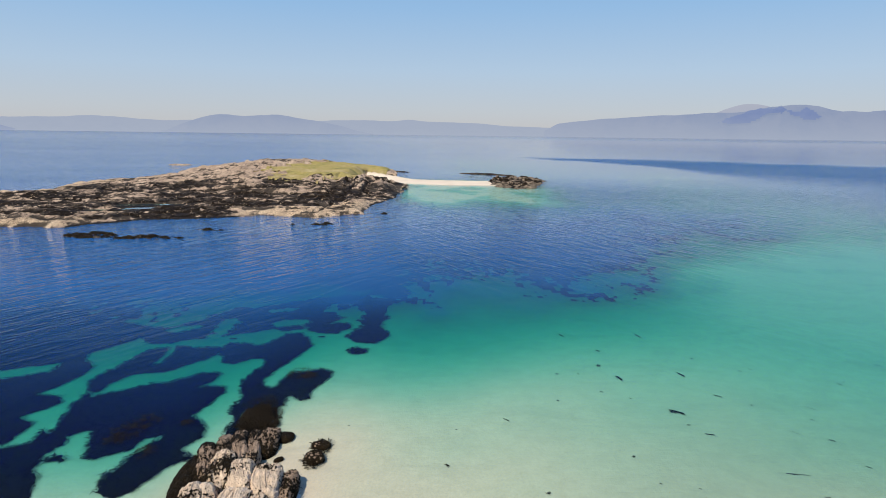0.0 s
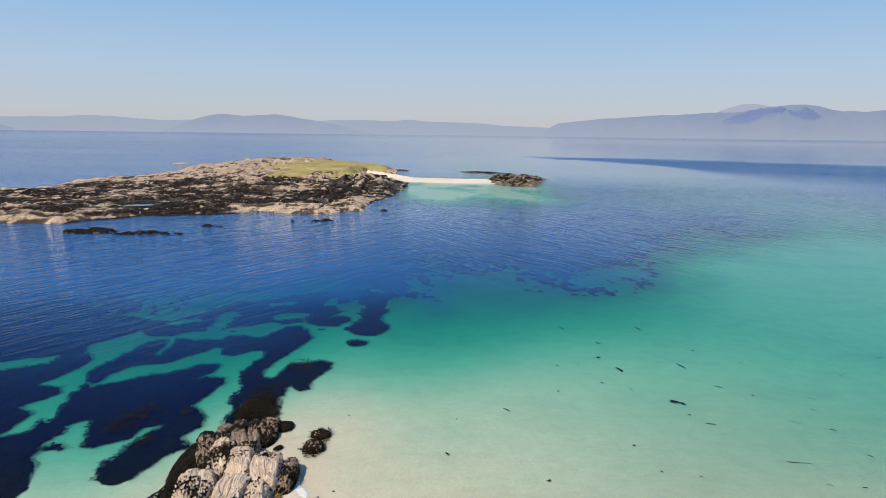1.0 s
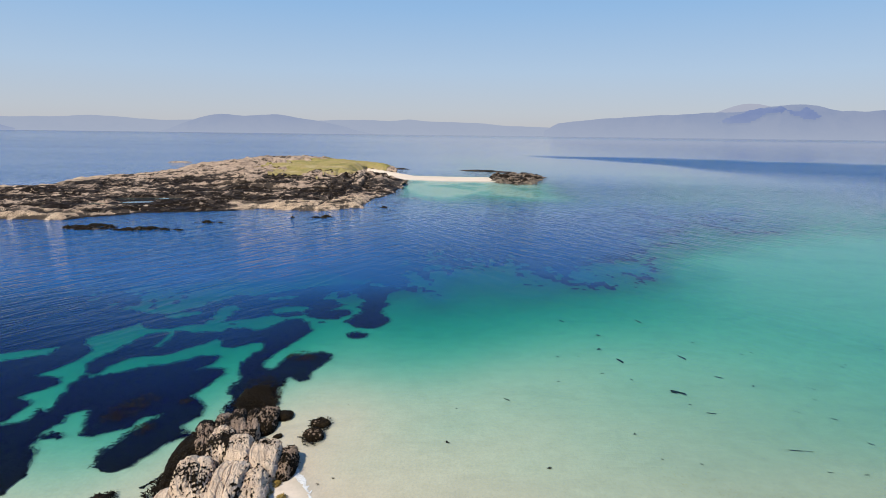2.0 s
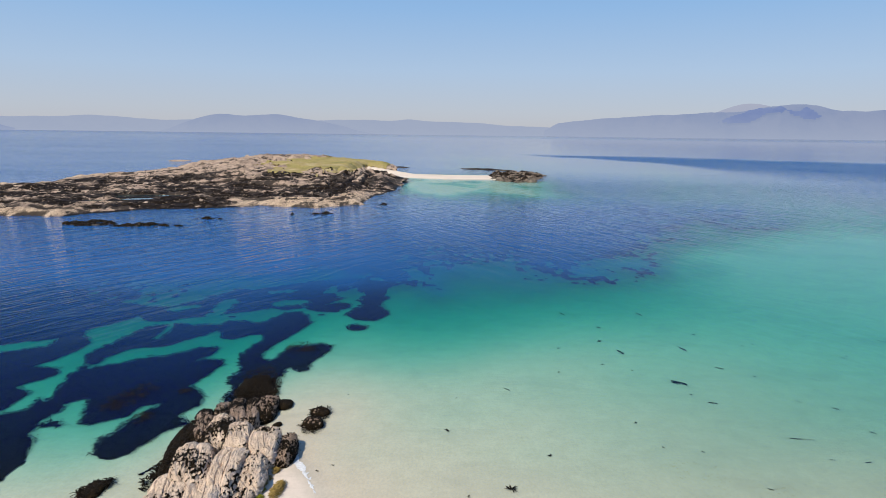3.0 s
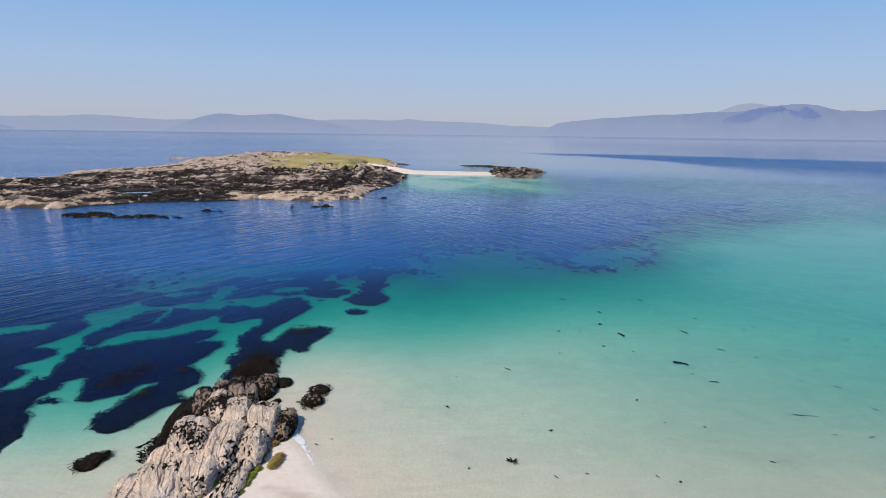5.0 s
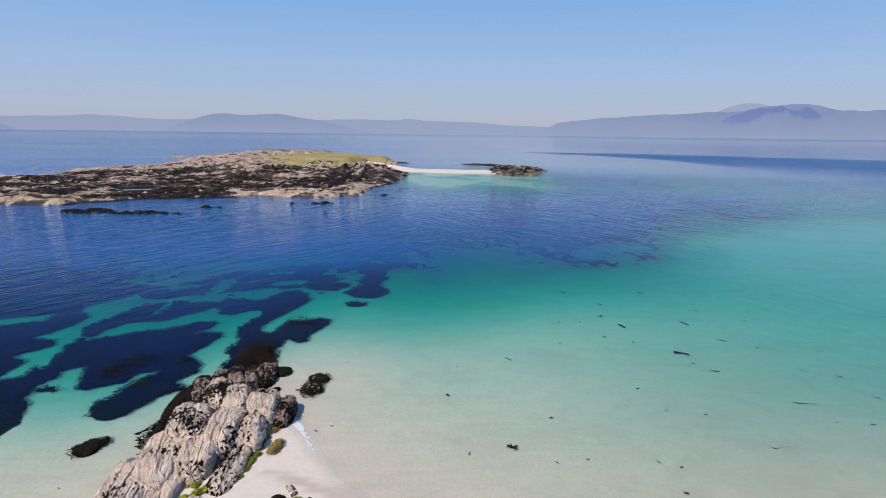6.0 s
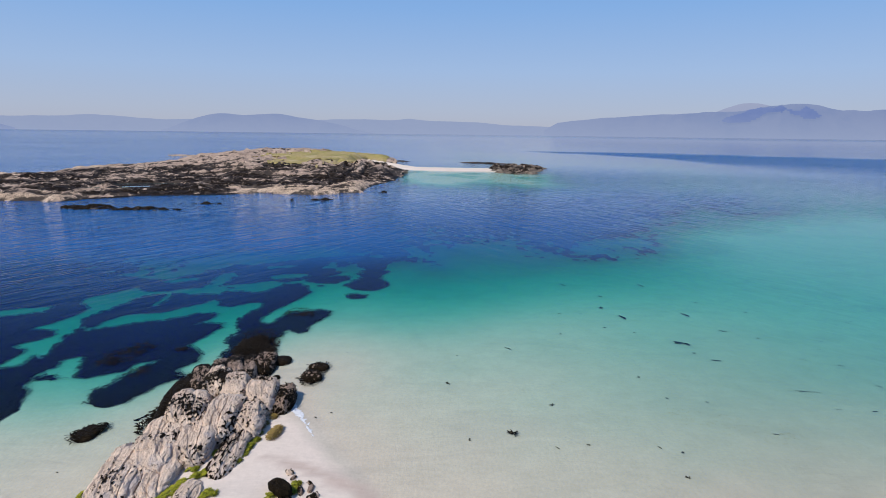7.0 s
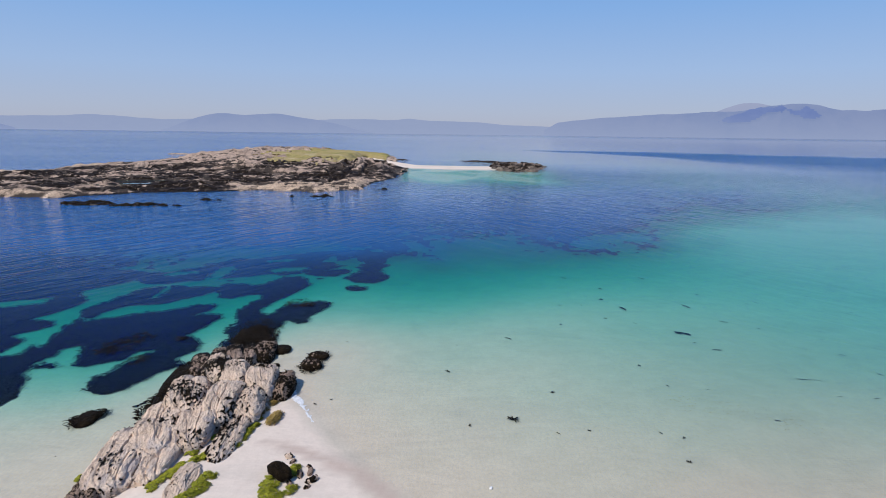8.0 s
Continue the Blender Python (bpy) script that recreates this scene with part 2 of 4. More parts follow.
def water_material():
    """Sea water: what lies below shows through, dimmed and tinted by the depth of water over it; the surface mirrors the sky."""
    m = Nodes("sea_water")
    out = m.tree.nodes["Material Output"]
    depth = m.attribute("depth")
    tint = m.node("ShaderNodeCombineColor")
    for k, s in zip(ABSORB, tint.inputs):
        m.link(m.math("POWER", math.exp(-k), depth), s)
    clear = m.node("ShaderNodeBsdfTransparent")
    m.link(tint.outputs[0], clear.inputs[0])
    murk = m.node("ShaderNodeBsdfDiffuse")
    m.link(m.ramp(m.math("DIVIDE", depth, 8.0, True), *BODY), murk.inputs[0])
    cloudy = m.math("SUBTRACT", 1.0, m.math("POWER", math.exp(-CLOUD), depth))
    below = m.node("ShaderNodeMixShader")
    m.link(cloudy, below.inputs[0])
    m.link(clear.outputs[0], below.inputs[1])
    m.link(murk.outputs[0], below.inputs[2])
    # wind ripples, patchy
    crests = []
    for turn, scale in ((57, 0.40), (-61, 0.42)):
        turned = m.node("ShaderNodeMapping")
        turned.vector_type = "TEXTURE"
        turned.inputs["Rotation"].default_value = (0, 0, radians(turn))
        turned.inputs["Scale"].default_value = (3.8, 1.0, 1.0)
        m.link(m.place, turned.inputs["Vector"])
        crests.append(m.math("ADD", m.noise(scale, 3, 0.55, 1.0, turned.outputs[0]), m.math("MULTIPLY", m.noise(scale * 3.1, 3, 0.55, 0.4, turned.outputs[0]), 0.16)))
    east = m.node("ShaderNodeSeparateXYZ")
    m.link(m.place, east.inputs[0])
    swell = m.mix(m.math("ADD", m.math("DIVIDE", east.outputs["X"], 40.0), 0.7, True), crests[0], crests[1])
    chop = m.noise(2.6, 4, 0.6, 0.3, m.scaled(0.6, 1.0, 1.0))
    gust = m.ramp(m.noise(0.010, 4, 0.5, 0.4, m.scaled(0.35, 1.0, 1.0)), (0.25, (0.3,) * 3), (0.75, (1, 1, 1)))
    calm = m.math("MULTIPLY", m.attribute("ruffle"), m.math("ADD", 0.35, m.math("MULTIPLY", gust, 0.65)))
    b1 = m.node("ShaderNodeBump", Distance=1.05)
    m.link(m.math("ADD", swell, m.math("MULTIPLY", chop, 0.05)), b1.inputs["Height"])
    m.link(calm, b1.inputs["Strength"])
    gloss = m.node("ShaderNodeBsdfGlossy", Color=(1, 1, 1, 1))
    m.link(m.math("ADD", 0.03, m.math("MULTIPLY", calm, 0.07)), gloss.inputs["Roughness"])
    m.link(b1.outputs[0], gloss.inputs["Normal"])
    edge = m.node("ShaderNodeFresnel", IOR=1.33)
    m.link(b1.outputs[0], edge.inputs["Normal"])
    top = m.node("ShaderNodeMixShader")
    # ruffled water turns facets to the eye, and mirrors less at a slant
    m.link(m.math("MULTIPLY", edge.outputs[0], m.math("SUBTRACT", m.attribute("sheen"), m.math("MULTIPLY", calm, 0.10))), top.inputs[0])
    m.link(below.outputs[0], top.inputs[1])
    m.link(gloss.outputs[0], top.inputs[2])
    m.link(top.outputs[0], out.inputs["Surface"])
    return m.mat


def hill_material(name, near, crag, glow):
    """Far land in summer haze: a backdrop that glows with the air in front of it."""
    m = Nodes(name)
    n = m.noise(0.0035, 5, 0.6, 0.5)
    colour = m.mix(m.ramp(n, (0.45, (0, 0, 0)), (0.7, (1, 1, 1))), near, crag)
    # thicker haze towards the foot, painted as a paler glow
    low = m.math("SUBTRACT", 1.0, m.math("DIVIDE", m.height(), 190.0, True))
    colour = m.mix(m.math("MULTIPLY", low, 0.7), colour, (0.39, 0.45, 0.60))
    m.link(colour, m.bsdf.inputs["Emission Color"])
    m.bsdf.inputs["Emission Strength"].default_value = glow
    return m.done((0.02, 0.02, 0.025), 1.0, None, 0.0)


SAND = sand_material()
ROCK_PALE = rock_material("barnacled_rock", (0.22, 0.165, 0.125), (0.66, 0.49, 0.35), (0.86, 0.69, 0.51), 1.0, (0.07, 0.055, 0.04), 0.60, wash=(0.36, 0.315, 0.30))
ROCK_BROWN = rock_material("brown_shore_rock", (0.055, 0.038, 0.027), (0.32, 0.22, 0.155), (0.60, 0.44, 0.32), 1.0, (0.035, 0.024, 0.015), 0.55)
ROCK_ISLAND = rock_material("island_rock", (0.09, 0.062, 0.048), (0.45, 0.32, 0.23), (0.68, 0.52, 0.385), 0.5, grown=(0.014, 0.010, 0.007))
ROCK_TAN = rock_material("tan_shore_rock", (0.13, 0.09, 0.06), (0.60, 0.43, 0.285), (0.76, 0.58, 0.41), 0.5, (0.06, 0.045, 0.03), 0.52, grown=(0.014, 0.010, 0.007))
ROCK_DARK = rock_material("dark_skerry_rock", (0.015, 0.012, 0.009), (0.06, 0.045, 0.032), (0.22, 0.17, 0.12), 0.6)
ROCK_SKERRY = rock_material("mottled_skerry_rock", (0.015, 0.012, 0.009), (0.20, 0.15, 0.11), (0.56, 0.43, 0.31), 0.5, (0.02, 0.017, 0.012), 0.52)
WEED = weed_material("brown_wrack", (0.006, 0.004, 0.002), (0.018, 0.012, 0.006), (0.058, 0.037, 0.015), 3.0, 0.06)
WEED_FAR = weed_material("wrack_carpet", (0.007, 0.005, 0.003), (0.018, 0.012, 0.008), (0.055, 0.038, 0.024), 0.6, 0.05, (0.42, 0.31, 0.21))
KELP = weed_material("kelp", (0.004, 0.004, 0.003), (0.010, 0.008, 0.005), (0.022, 0.017, 0.008), 1.5, 0.0)
ALGAE = weed_material("green_algae", (0.06, 0.085, 0.008), (0.36, 0.35, 0.02), (0.58, 0.52, 0.05), 4.0)
OCHRE = weed_material("ochre_weed", (0.16, 0.105, 0.025), (0.36, 0.24, 0.065), (0.52, 0.38, 0.13), 4.0)
GRASS = grass_material()
FOAM = foam_material()
WATER = water_material()


# ---- the lie of the land ----
def shore(x):
    """Where the waterline of the near beach runs."""
    wide = np.where(x > -13, 8.5, 3.4)
    return 26 + 18 * np.exp(-(((x + 13) / wide) ** 2)) - 0.05 * np.clip(x, 0, 60) + 0.5 * fbm(x / 6, x * 0, 3)


def basin(x, y):
    """The deep, weedy hollow between the beach and the island: 0 to 1."""
    c, s = math.cos(radians(24)), math.sin(radians(24))
    u, v = (x - 18) * c + (y - 172) * s, -(x - 18) * s + (y - 172) * c
    w = 0.26 * fbm(x / 30, y / 30, 11) + 0.24 * fbm(x / 7, y / 10, 12)
    lens = 1.09 - np.hypot(u / 98, v / 64) + w
    west = np.minimum((-8 - x) / 50 + 0.5, (y - 112 + 16 * step(-22, -50, x)) / 36 + 0.35) + w
    lee = np.exp(-(((x - 14) / 42) ** 2) - ((y - 272) / 66) ** 2) + np.exp(-(((x - 8) / 75) ** 2) - ((y - 325) / 40) ** 2)
    return step(-0.1, 0.65, np.maximum(lens, west)) * (1 - np.clip(1.3 * lee, 0, 1))


def spit(x, y):
    """The white sand bar from the island to the skerry, and the sandy path that climbs from it to the turf."""
    mid = 336 + 0.05 * (x - 20) + 7 * step(-6, -26, x) + 5 * fbm(x / 14, x * 0, 15)
    bar = 1.05 * np.exp(-(((y - mid) / np.where(y < mid, 21, 14)) ** 2)) * step(44, 22, x) * step(-60, -35, x)
    u = np.clip(((x + 16) * -26 + (y - 341) * 16) / (26 * 26 + 16 * 16), 0, 1)
    off = np.hypot(x + 16 + 26 * u, y - 341 - 16 * u)
    return np.maximum(bar, (1.3 + 4.6 * u) * np.exp(-((off / (5.0 - 2.6 * u)) ** 2)))


def breeze_front(x, y):
    """How far out the shelf ends, and with it the calm."""
    return np.interp(x / np.maximum(y, 1), (0.0, 0.10, 0.148, 0.282, 0.35, 0.416, 0.55, 0.70, 1.2), (740, 700, 655, 555, 503, 452, 392, 325, 260))


def depth(x, y):
    """Metres of water over the sea bed; negative on dry sand."""
    s = y - shore(x)
    s = s + 0.6 * np.clip(x - 5, 0, 60) * step(0, 25, s)
    d = np.where(s > 0, np.minimum(0.0105 * s + 0.00011 * s * s, 1.5 + 0.001 * s - 0.25 * step(25, 70, x - 0.15 * (y - 80))), 0.06 * s)
    west = step(46, 6, x - 0.30 * (y - 80))
    brink = 9 * step(-6, 18, x) - 7 * step(-8, -24, x)
    d = d + 3.2 * west * step(50 + brink, 102 + brink, y - 0.1 * x)
    d = d + 0.9 * step(-17, -27, x) * step(34, 50, y)
    d = d + 2.2 * step(82, 104, y) * step(2, -22, x)
    d = d + 4.2 * basin(x, y)
    out = breeze_front(x, y)
    d = d + 2.4 * step(40, 90, x) * step(120, 260, y) + 6.0 * step(out - 150, out + 40, y) + 4.0 * step(-90, -190, x) * step(30, 140, y)
    d = d * (1 - 0.90 * np.clip(1.5 * np.exp(-(((x - 14) / 38) ** 4) - ((y - 285) / 62) ** 4) * (1 + 0.7 * fbm(x / 14, y / 26, 13)) - 0.3, 0, 1))
    sp = spit(x, y)
    d = d * (1 - step(0.02, 0.5, sp)) - 1.7 * (sp - 0.35) * step(0.02, 0.5, sp)
    return d + 0.06 * fbm(x / 7, y / 7, 5) * step(-2, 8, s)


def bed(x, y):
    d = depth(x, y)
    z = np.where(d > 0, -0.28 * d, -d * 0.75)
    z = np.where(y > 250, np.where(d > 0, -0.28 * d, -0.4 * d), z)
    return np.maximum(z, -1.6)


X_LINES = lines((-4950, -1000, 400), (-1000, -200, 60), (-200, -60, 3), (-60, 60, 0.6), (60, 200, 3), (200, 1000, 60), (1000, 4950, 400))
Y_LINES = lines((-300, 20, 12), (20, 70, 0.5), (70, 130, 1.0), (130, 460, 2.5), (460, 1000, 25), (1000, 4950, 300))
def silt(x, y):
    """Grey silt that dulls the sand towards the east end of the shallows."""
    return step(2, 26, x + 0.25 * (44 - y)) * step(70, 46, y)


def strand(x, y):
    """The line of brown grains that the last wave left on the beach."""
    w = 0.5 * fbm(x / 2.2, y / 2.2, 17)
    return step(-0.35, 0.35, band(x, y + w, (-10.2, 34.0, 0.1), (-9.0, 33.7, 0.35), (-6.2, 32.3, 0.4), (-4.2, 31.2, 0.5), (-2.5, 29.0, 0.6), (-1.0, 26.0, 0.6)) + 0.4 * fbm(x / 0.8, y / 0.6, 18))


tagged(part("ground", sheet("ground", X_LINES, Y_LINES, bed, None, {"silt": silt, "strand": strand}), SAND), "pale shell sand beach shelving into a clear sea", "beach", kind="structure")


def breeze(x, y):
    """The dark line of wind far out, sharp at its western tip and soft towards the east: 0 to 1."""
    bearing, front = x / np.maximum(y, 1), breeze_front(x, y)
    soft = step(0.3, 0.6, bearing)
    near = step(front - 12 - 80 * soft, front + 20 + 60 * soft, y + 14 * fbm(x / 60, y / 40, 602))
    return step(0.06, 0.2, bearing) * near * step(735, 705, y + 225 * bearing + 25 * fbm(x / 120, y / 60, 601))


def ruffle(x, y):
    """How wind-ruffled the water is: calm over the near sand, breezy in the hollow, with slicks and a dark breeze line far out."""
    near = 0.10 + 0.60 * step(88, 138, y - 0.35 * np.clip(x, 0, 90)) + 0.34 * step(-10, -45, x) * step(52, 90, y) * step(190, 120, y) - 0.22 * step(45, 95, x - 0.3 * (y - 130)) * step(75, 125, y)
    bearing, line = x / np.maximum(y, 1), breeze(x, y)
    slick = step(280, 420, y) * step(3000, 2000, y) * step(-0.25, 0.25, bearing)
    wide = 0.30 + 0.12 * step(2200, 3200, y)
    r = near + (wide - near) * step(250, 420, y)
    r = r * (1 - 0.9 * slick * (1 - line)) + (0.95 - 0.30 * step(0.3, 0.7, bearing)) * line
    return np.clip(r, 0.06, 1.0)


def sheen(x, y):
    """How strongly the water mirrors the sky, set by hand from place to place: weak over the near sand, stronger far
    out.
    """
    near = 0.42 + 0.40 * step(12, 45, x - 0.25 * (y - 60)) - 0.12 * step(20, -20, x) * step(150, 80, y) + 0.18 * step(-18, -45, x) * step(55, 85, y)
    b = x / np.maximum(y, 1)
    far = 0.96 + 0.24 * step(20, -40, x) * step(330, 240, y) + 0.02 * step(220, 420, y) * step(-0.4, 0.1, b) - 0.16 * step(250, 420, y) * step(0.0, -0.35, b)
    far = far + 0.10 * step(900, 2200, y) - 0.36 * np.exp(-(((x - 10) / 36) ** 2) - ((y - 275) / 55) ** 2) + 0.14 * step(50, 120, x) * step(150, 220, y) * step(420, 300, y)
    return near + (far - near) * step(80, 185, y - 18 * step(-35, -5, x) * step(45, 15, x)) - 0.36 * breeze(x, y) * (1 - 0.35 * step(0.35, 0.65, x / np.maximum(y, 1)))


sea = sheet("water", X_LINES, Y_LINES, lambda x, y: 0 * x, lambda x, y, z: (y > 10) & (depth(x, y) > -0.25),
            {"depth": lambda x, y: np.clip(depth(x, y), 0.0, 12), "ruffle": ruffle, "sheen": sheen})
tagged(part("water", sea, WATER), "clear turquoise and deep blue sea, lightly rippled", "sea", kind="structure")


# ---- far hills ----
def hills(name, label, far, ridge, material, seed, crag=None):
    """A range of hills on the far shore. ridge: bearing (tangent from straight ahead) and height, along the crest."""
    b, h = [p[0] for p in ridge], [p[1] for p in ridge]
    xs = np.linspace(b[0], b[-1], 700)
    ts = np.linspace(0, 1, 34)
    gx, gt = np.meshgrid(xs, ts)
    soft = sum(np.interp(gx + o, b, h) for o in (-0.014, -0.007, 0, 0.007, 0.014)) / 5
    prof = soft + (0.05 * soft + 3) * fbm(gx * 22, gt * 2, seed) + 3 * fbm(gx * 70, gt * 3, seed + 5)
    z = np.where(gt < 0.001, -3, prof * np.sin(np.clip(gt * 1.2, 0, 1) * math.pi / 2) ** 1.3)
    y = far + 110 * gt + 8 * fbm(gx * 30, gt * 5, seed + 9)
    verts = np.stack([gx * y, y, z], -1).reshape(-1, 3)
    i = np.arange(gx.size).reshape(gx.shape)
    faces = np.stack([i[:-1, :-1], i[:-1, 1:], i[1:, 1:], i[1:, :-1]], -1).reshape(-1, 4)
    ob = tagged(part(name, mesh_of(name, verts, faces), material), label, "hills", kind="structure")
    # the crag's shade, as a darker blue glowing copy of these cells set forward
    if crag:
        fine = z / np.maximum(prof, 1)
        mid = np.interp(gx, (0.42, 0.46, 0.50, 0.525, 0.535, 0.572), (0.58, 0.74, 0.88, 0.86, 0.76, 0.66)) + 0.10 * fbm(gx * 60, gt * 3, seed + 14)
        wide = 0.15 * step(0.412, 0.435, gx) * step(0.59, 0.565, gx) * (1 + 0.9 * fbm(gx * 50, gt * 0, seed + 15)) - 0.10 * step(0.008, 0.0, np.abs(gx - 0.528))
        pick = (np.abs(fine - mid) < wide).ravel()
        part("crag", mesh_of("crag", verts + np.array((0, -12, 3)), faces[pick[faces].all(1)]), crag, ob, "crag face with its blue shade painted in")


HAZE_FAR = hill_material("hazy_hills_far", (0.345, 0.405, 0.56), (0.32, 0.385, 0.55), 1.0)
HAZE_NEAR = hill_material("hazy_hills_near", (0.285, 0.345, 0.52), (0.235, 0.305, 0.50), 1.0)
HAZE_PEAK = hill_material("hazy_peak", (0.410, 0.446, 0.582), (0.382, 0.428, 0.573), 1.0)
# darker blue that holds the crag's shade as colour; also the islet's tone
HAZE_DARK = hill_material("hazy_dark", (0.17, 0.24, 0.49), (0.21, 0.28, 0.52), 1.0)
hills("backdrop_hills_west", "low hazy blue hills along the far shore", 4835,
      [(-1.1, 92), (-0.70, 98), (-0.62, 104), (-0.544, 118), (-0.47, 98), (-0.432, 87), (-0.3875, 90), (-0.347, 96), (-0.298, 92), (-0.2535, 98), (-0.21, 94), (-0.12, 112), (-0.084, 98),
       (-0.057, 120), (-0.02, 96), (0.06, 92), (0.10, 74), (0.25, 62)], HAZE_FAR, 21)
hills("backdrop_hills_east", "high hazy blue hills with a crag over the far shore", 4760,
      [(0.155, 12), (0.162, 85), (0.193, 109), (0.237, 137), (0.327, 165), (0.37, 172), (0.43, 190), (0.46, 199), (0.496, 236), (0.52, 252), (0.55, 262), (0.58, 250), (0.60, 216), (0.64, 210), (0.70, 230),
       (0.85, 262), (1.1, 200)], HAZE_NEAR, 22, HAZE_DARK)
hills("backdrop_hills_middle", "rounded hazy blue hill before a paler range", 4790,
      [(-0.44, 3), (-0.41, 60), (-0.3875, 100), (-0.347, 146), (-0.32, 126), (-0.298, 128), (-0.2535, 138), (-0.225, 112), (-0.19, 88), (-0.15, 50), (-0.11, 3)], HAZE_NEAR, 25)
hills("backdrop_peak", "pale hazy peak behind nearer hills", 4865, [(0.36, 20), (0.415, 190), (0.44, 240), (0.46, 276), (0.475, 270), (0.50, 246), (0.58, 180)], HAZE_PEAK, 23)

hills("backdrop_islet", "low dark islet before the far hills", 4600, [(-0.80, 20), (-0.74, 46), (-0.70, 48), (-0.685, 38), (-0.668, 5)], HAZE_DARK, 24)

# ---- the island ----
def kept(f):
    """Keeps the last grids that f was worked out for."""
    memo = {}

    def again(x, y):
        key = (np.shape(x), float(np.ravel(x)[0]), float(np.ravel(x)[-1]), float(np.ravel(y)[0]), float(np.ravel(y)[-1]))
        if key not in memo:
            memo[key] = f(x, y)
        return memo[key]

    return again


ISLAND = [(-183.1, 152.7), (-141.2, 159.4), (-117.3, 165.5), (-99.0, 164.0), (-95.8, 172.7), (-87.6, 181.2), (-65.3, 187.2), (-57.3, 194.6), (-37.4, 189.1), (-26.4, 201.1), (-24.4, 226.8),
          (-19.4, 248.4), (-19.3, 276.6), (-19.2, 311.1), (-25.9, 339.4), (-29.6, 372.8), (-47.8, 401.6), (-74.9, 428.4), (-108.2, 433.9), (-142.6, 410.7), (-147.3, 373.7), (-153.1, 336.3),
          (-164.9, 313.2), (-171.6, 289.5), (-166.0, 262.2), (-181.0, 241.5), (-218.4, 218.5)]


@kept
def island_rock(x, y):
    wx, wy = 3.2 * fbm(x / 12, y / 12, 31), 3.2 * fbm(x / 12, y / 12, 37)
    d = inside(x + wx, y + wy, ISLAND)
    hump = step(1.55, 0.15, ((x + 67) / 74) ** 2 + ((y - 378) / 118) ** 2 + 0.35 * fbm(x / 22, y / 30, 33))
    z = 0.9 * step(-1.5, 7, d) + 4.2 * hump + 0.7 * step(4, 30, d)
    rim = step(12, 3, d) * step(0, 3, d) * (step(-68, -52, x) * step(240, 215, y) + step(-94, -104, x) * step(205, 180, y))
    z = z + 0.9 * rim
    strata = ridged(x / 26 + y / 60, y / 7 - x / 40, 41, 5) - 0.5
    crack = ridged(x / 9 + y / 45, y / 3.2 - x / 24, 48, 4) - 0.5
    z = z + (strata * 2.6 + 1.5 * crack + 0.5 * fbm(x / 3, y / 3, 43, 3) + 0.6 * (ridged(x / 1.9, y / 1.5, 45, 3) - 0.5)) * step(-1, 8, d) * (1 - 0.8 * step(-0.15, 0.25, turf(x, y))) * (1 + 0.9 * hump)
    knoll = step(1.15, 0.8, np.hypot((x + 36) / 10, (y - 282) / 18) + 0.25 * fbm(x / 3, y / 8, 46))
    z = z + 1.2 * knoll - 1.3 * knoll * step(0.62, 0.80, ridged(x / 5.5, y / 40, 49, 2) * 1.35)
    cleft = step(0.80, 0.93, ridged(x / 6, y / 30, 47, 2) * 1.35) * step(-60, -40, x) * (y < 340)
    z = z - 1.3 * cleft * step(2, 8, d)
    z = z - (z - 0.3) * step(0.8, 1.9, spit(x, y))
    z = z - (z - 0.4) * step(300, 314, y) * step(-50, -40, x) * step(366, 354, y)
    return np.where(d > -2, z - 0.25, -1.5)


@kept
def turf(x, y):
    return 1.0 - np.hypot((x + 61) / 29, (y - 350) / 70) + 0.42 * fbm(x / 11, y / 16, 51) + 0.26 * fbm(x / 2.5, y / 4, 52)


def z_smooth(x, y):
    """The island's rock without its small relief: a mean of the ground a few metres round about."""
    z = island_rock(x, y)
    if np.ndim(z) < 2:
        return z
    for axis in (0, 1):
        for r in (1, 2, 4):
            z = (np.roll(z, r, axis) + z + np.roll(z, -r, axis)) / 3
    return z


@kept
def hollow(x, y):
    """1 in clefts and hollows of the rock, -1 on its ribs."""
    return np.clip((z_smooth(x, y) - island_rock(x, y)) / 0.4, -1, 1)


@kept
def weedy(x, y):
    """How thickly wrack grows: a wide dark belt over the tidal shelf, thin on the sunlit rims."""
    z, d = island_rock(x, y), inside(x, y, ISLAND)
    rim = step(17, 8, d) * (step(-76, -58, x) * step(245, 220, y) + step(-92, -104, x) * step(212, 190, y) + step(-128, -142, x) * step(232, 248, y))
    rim = np.clip(rim, 0, 1)
    belt = step(-1, 4, d) * step(300, 262, y + 12 * fbm(x / 20, y / 20, 60)) + 0.5 * step(-120, -145, x) * step(330, 290, y)
    return 0.62 * np.clip(belt, 0, 1) - 0.52 * rim - 0.30 + 0.22 * hollow(x, y) + 0.45 * fbm(x / 14, y / 11, 61) + 0.30 * fbm(x / 2.6, y / 4.5, 62) + 0.25 * fbm(x / 1.0, y / 1.5, 64, 2) + 0.6 * step(0.3, 0.1, z)


@kept
def lichen_shade(x, y):
    """Black lichens, with the shade of ledges and hollows painted in, in bands over the upper rock."""
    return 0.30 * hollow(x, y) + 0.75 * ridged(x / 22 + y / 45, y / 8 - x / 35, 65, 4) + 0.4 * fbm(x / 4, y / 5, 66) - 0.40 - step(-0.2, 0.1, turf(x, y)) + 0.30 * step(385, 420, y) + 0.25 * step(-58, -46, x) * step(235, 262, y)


# wrack and lichens, with the painted ledge shade, as one darkening field
@kept
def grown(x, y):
    return np.maximum(weedy(x, y), 0.8 * lichen_shade(x, y)) + 0.12


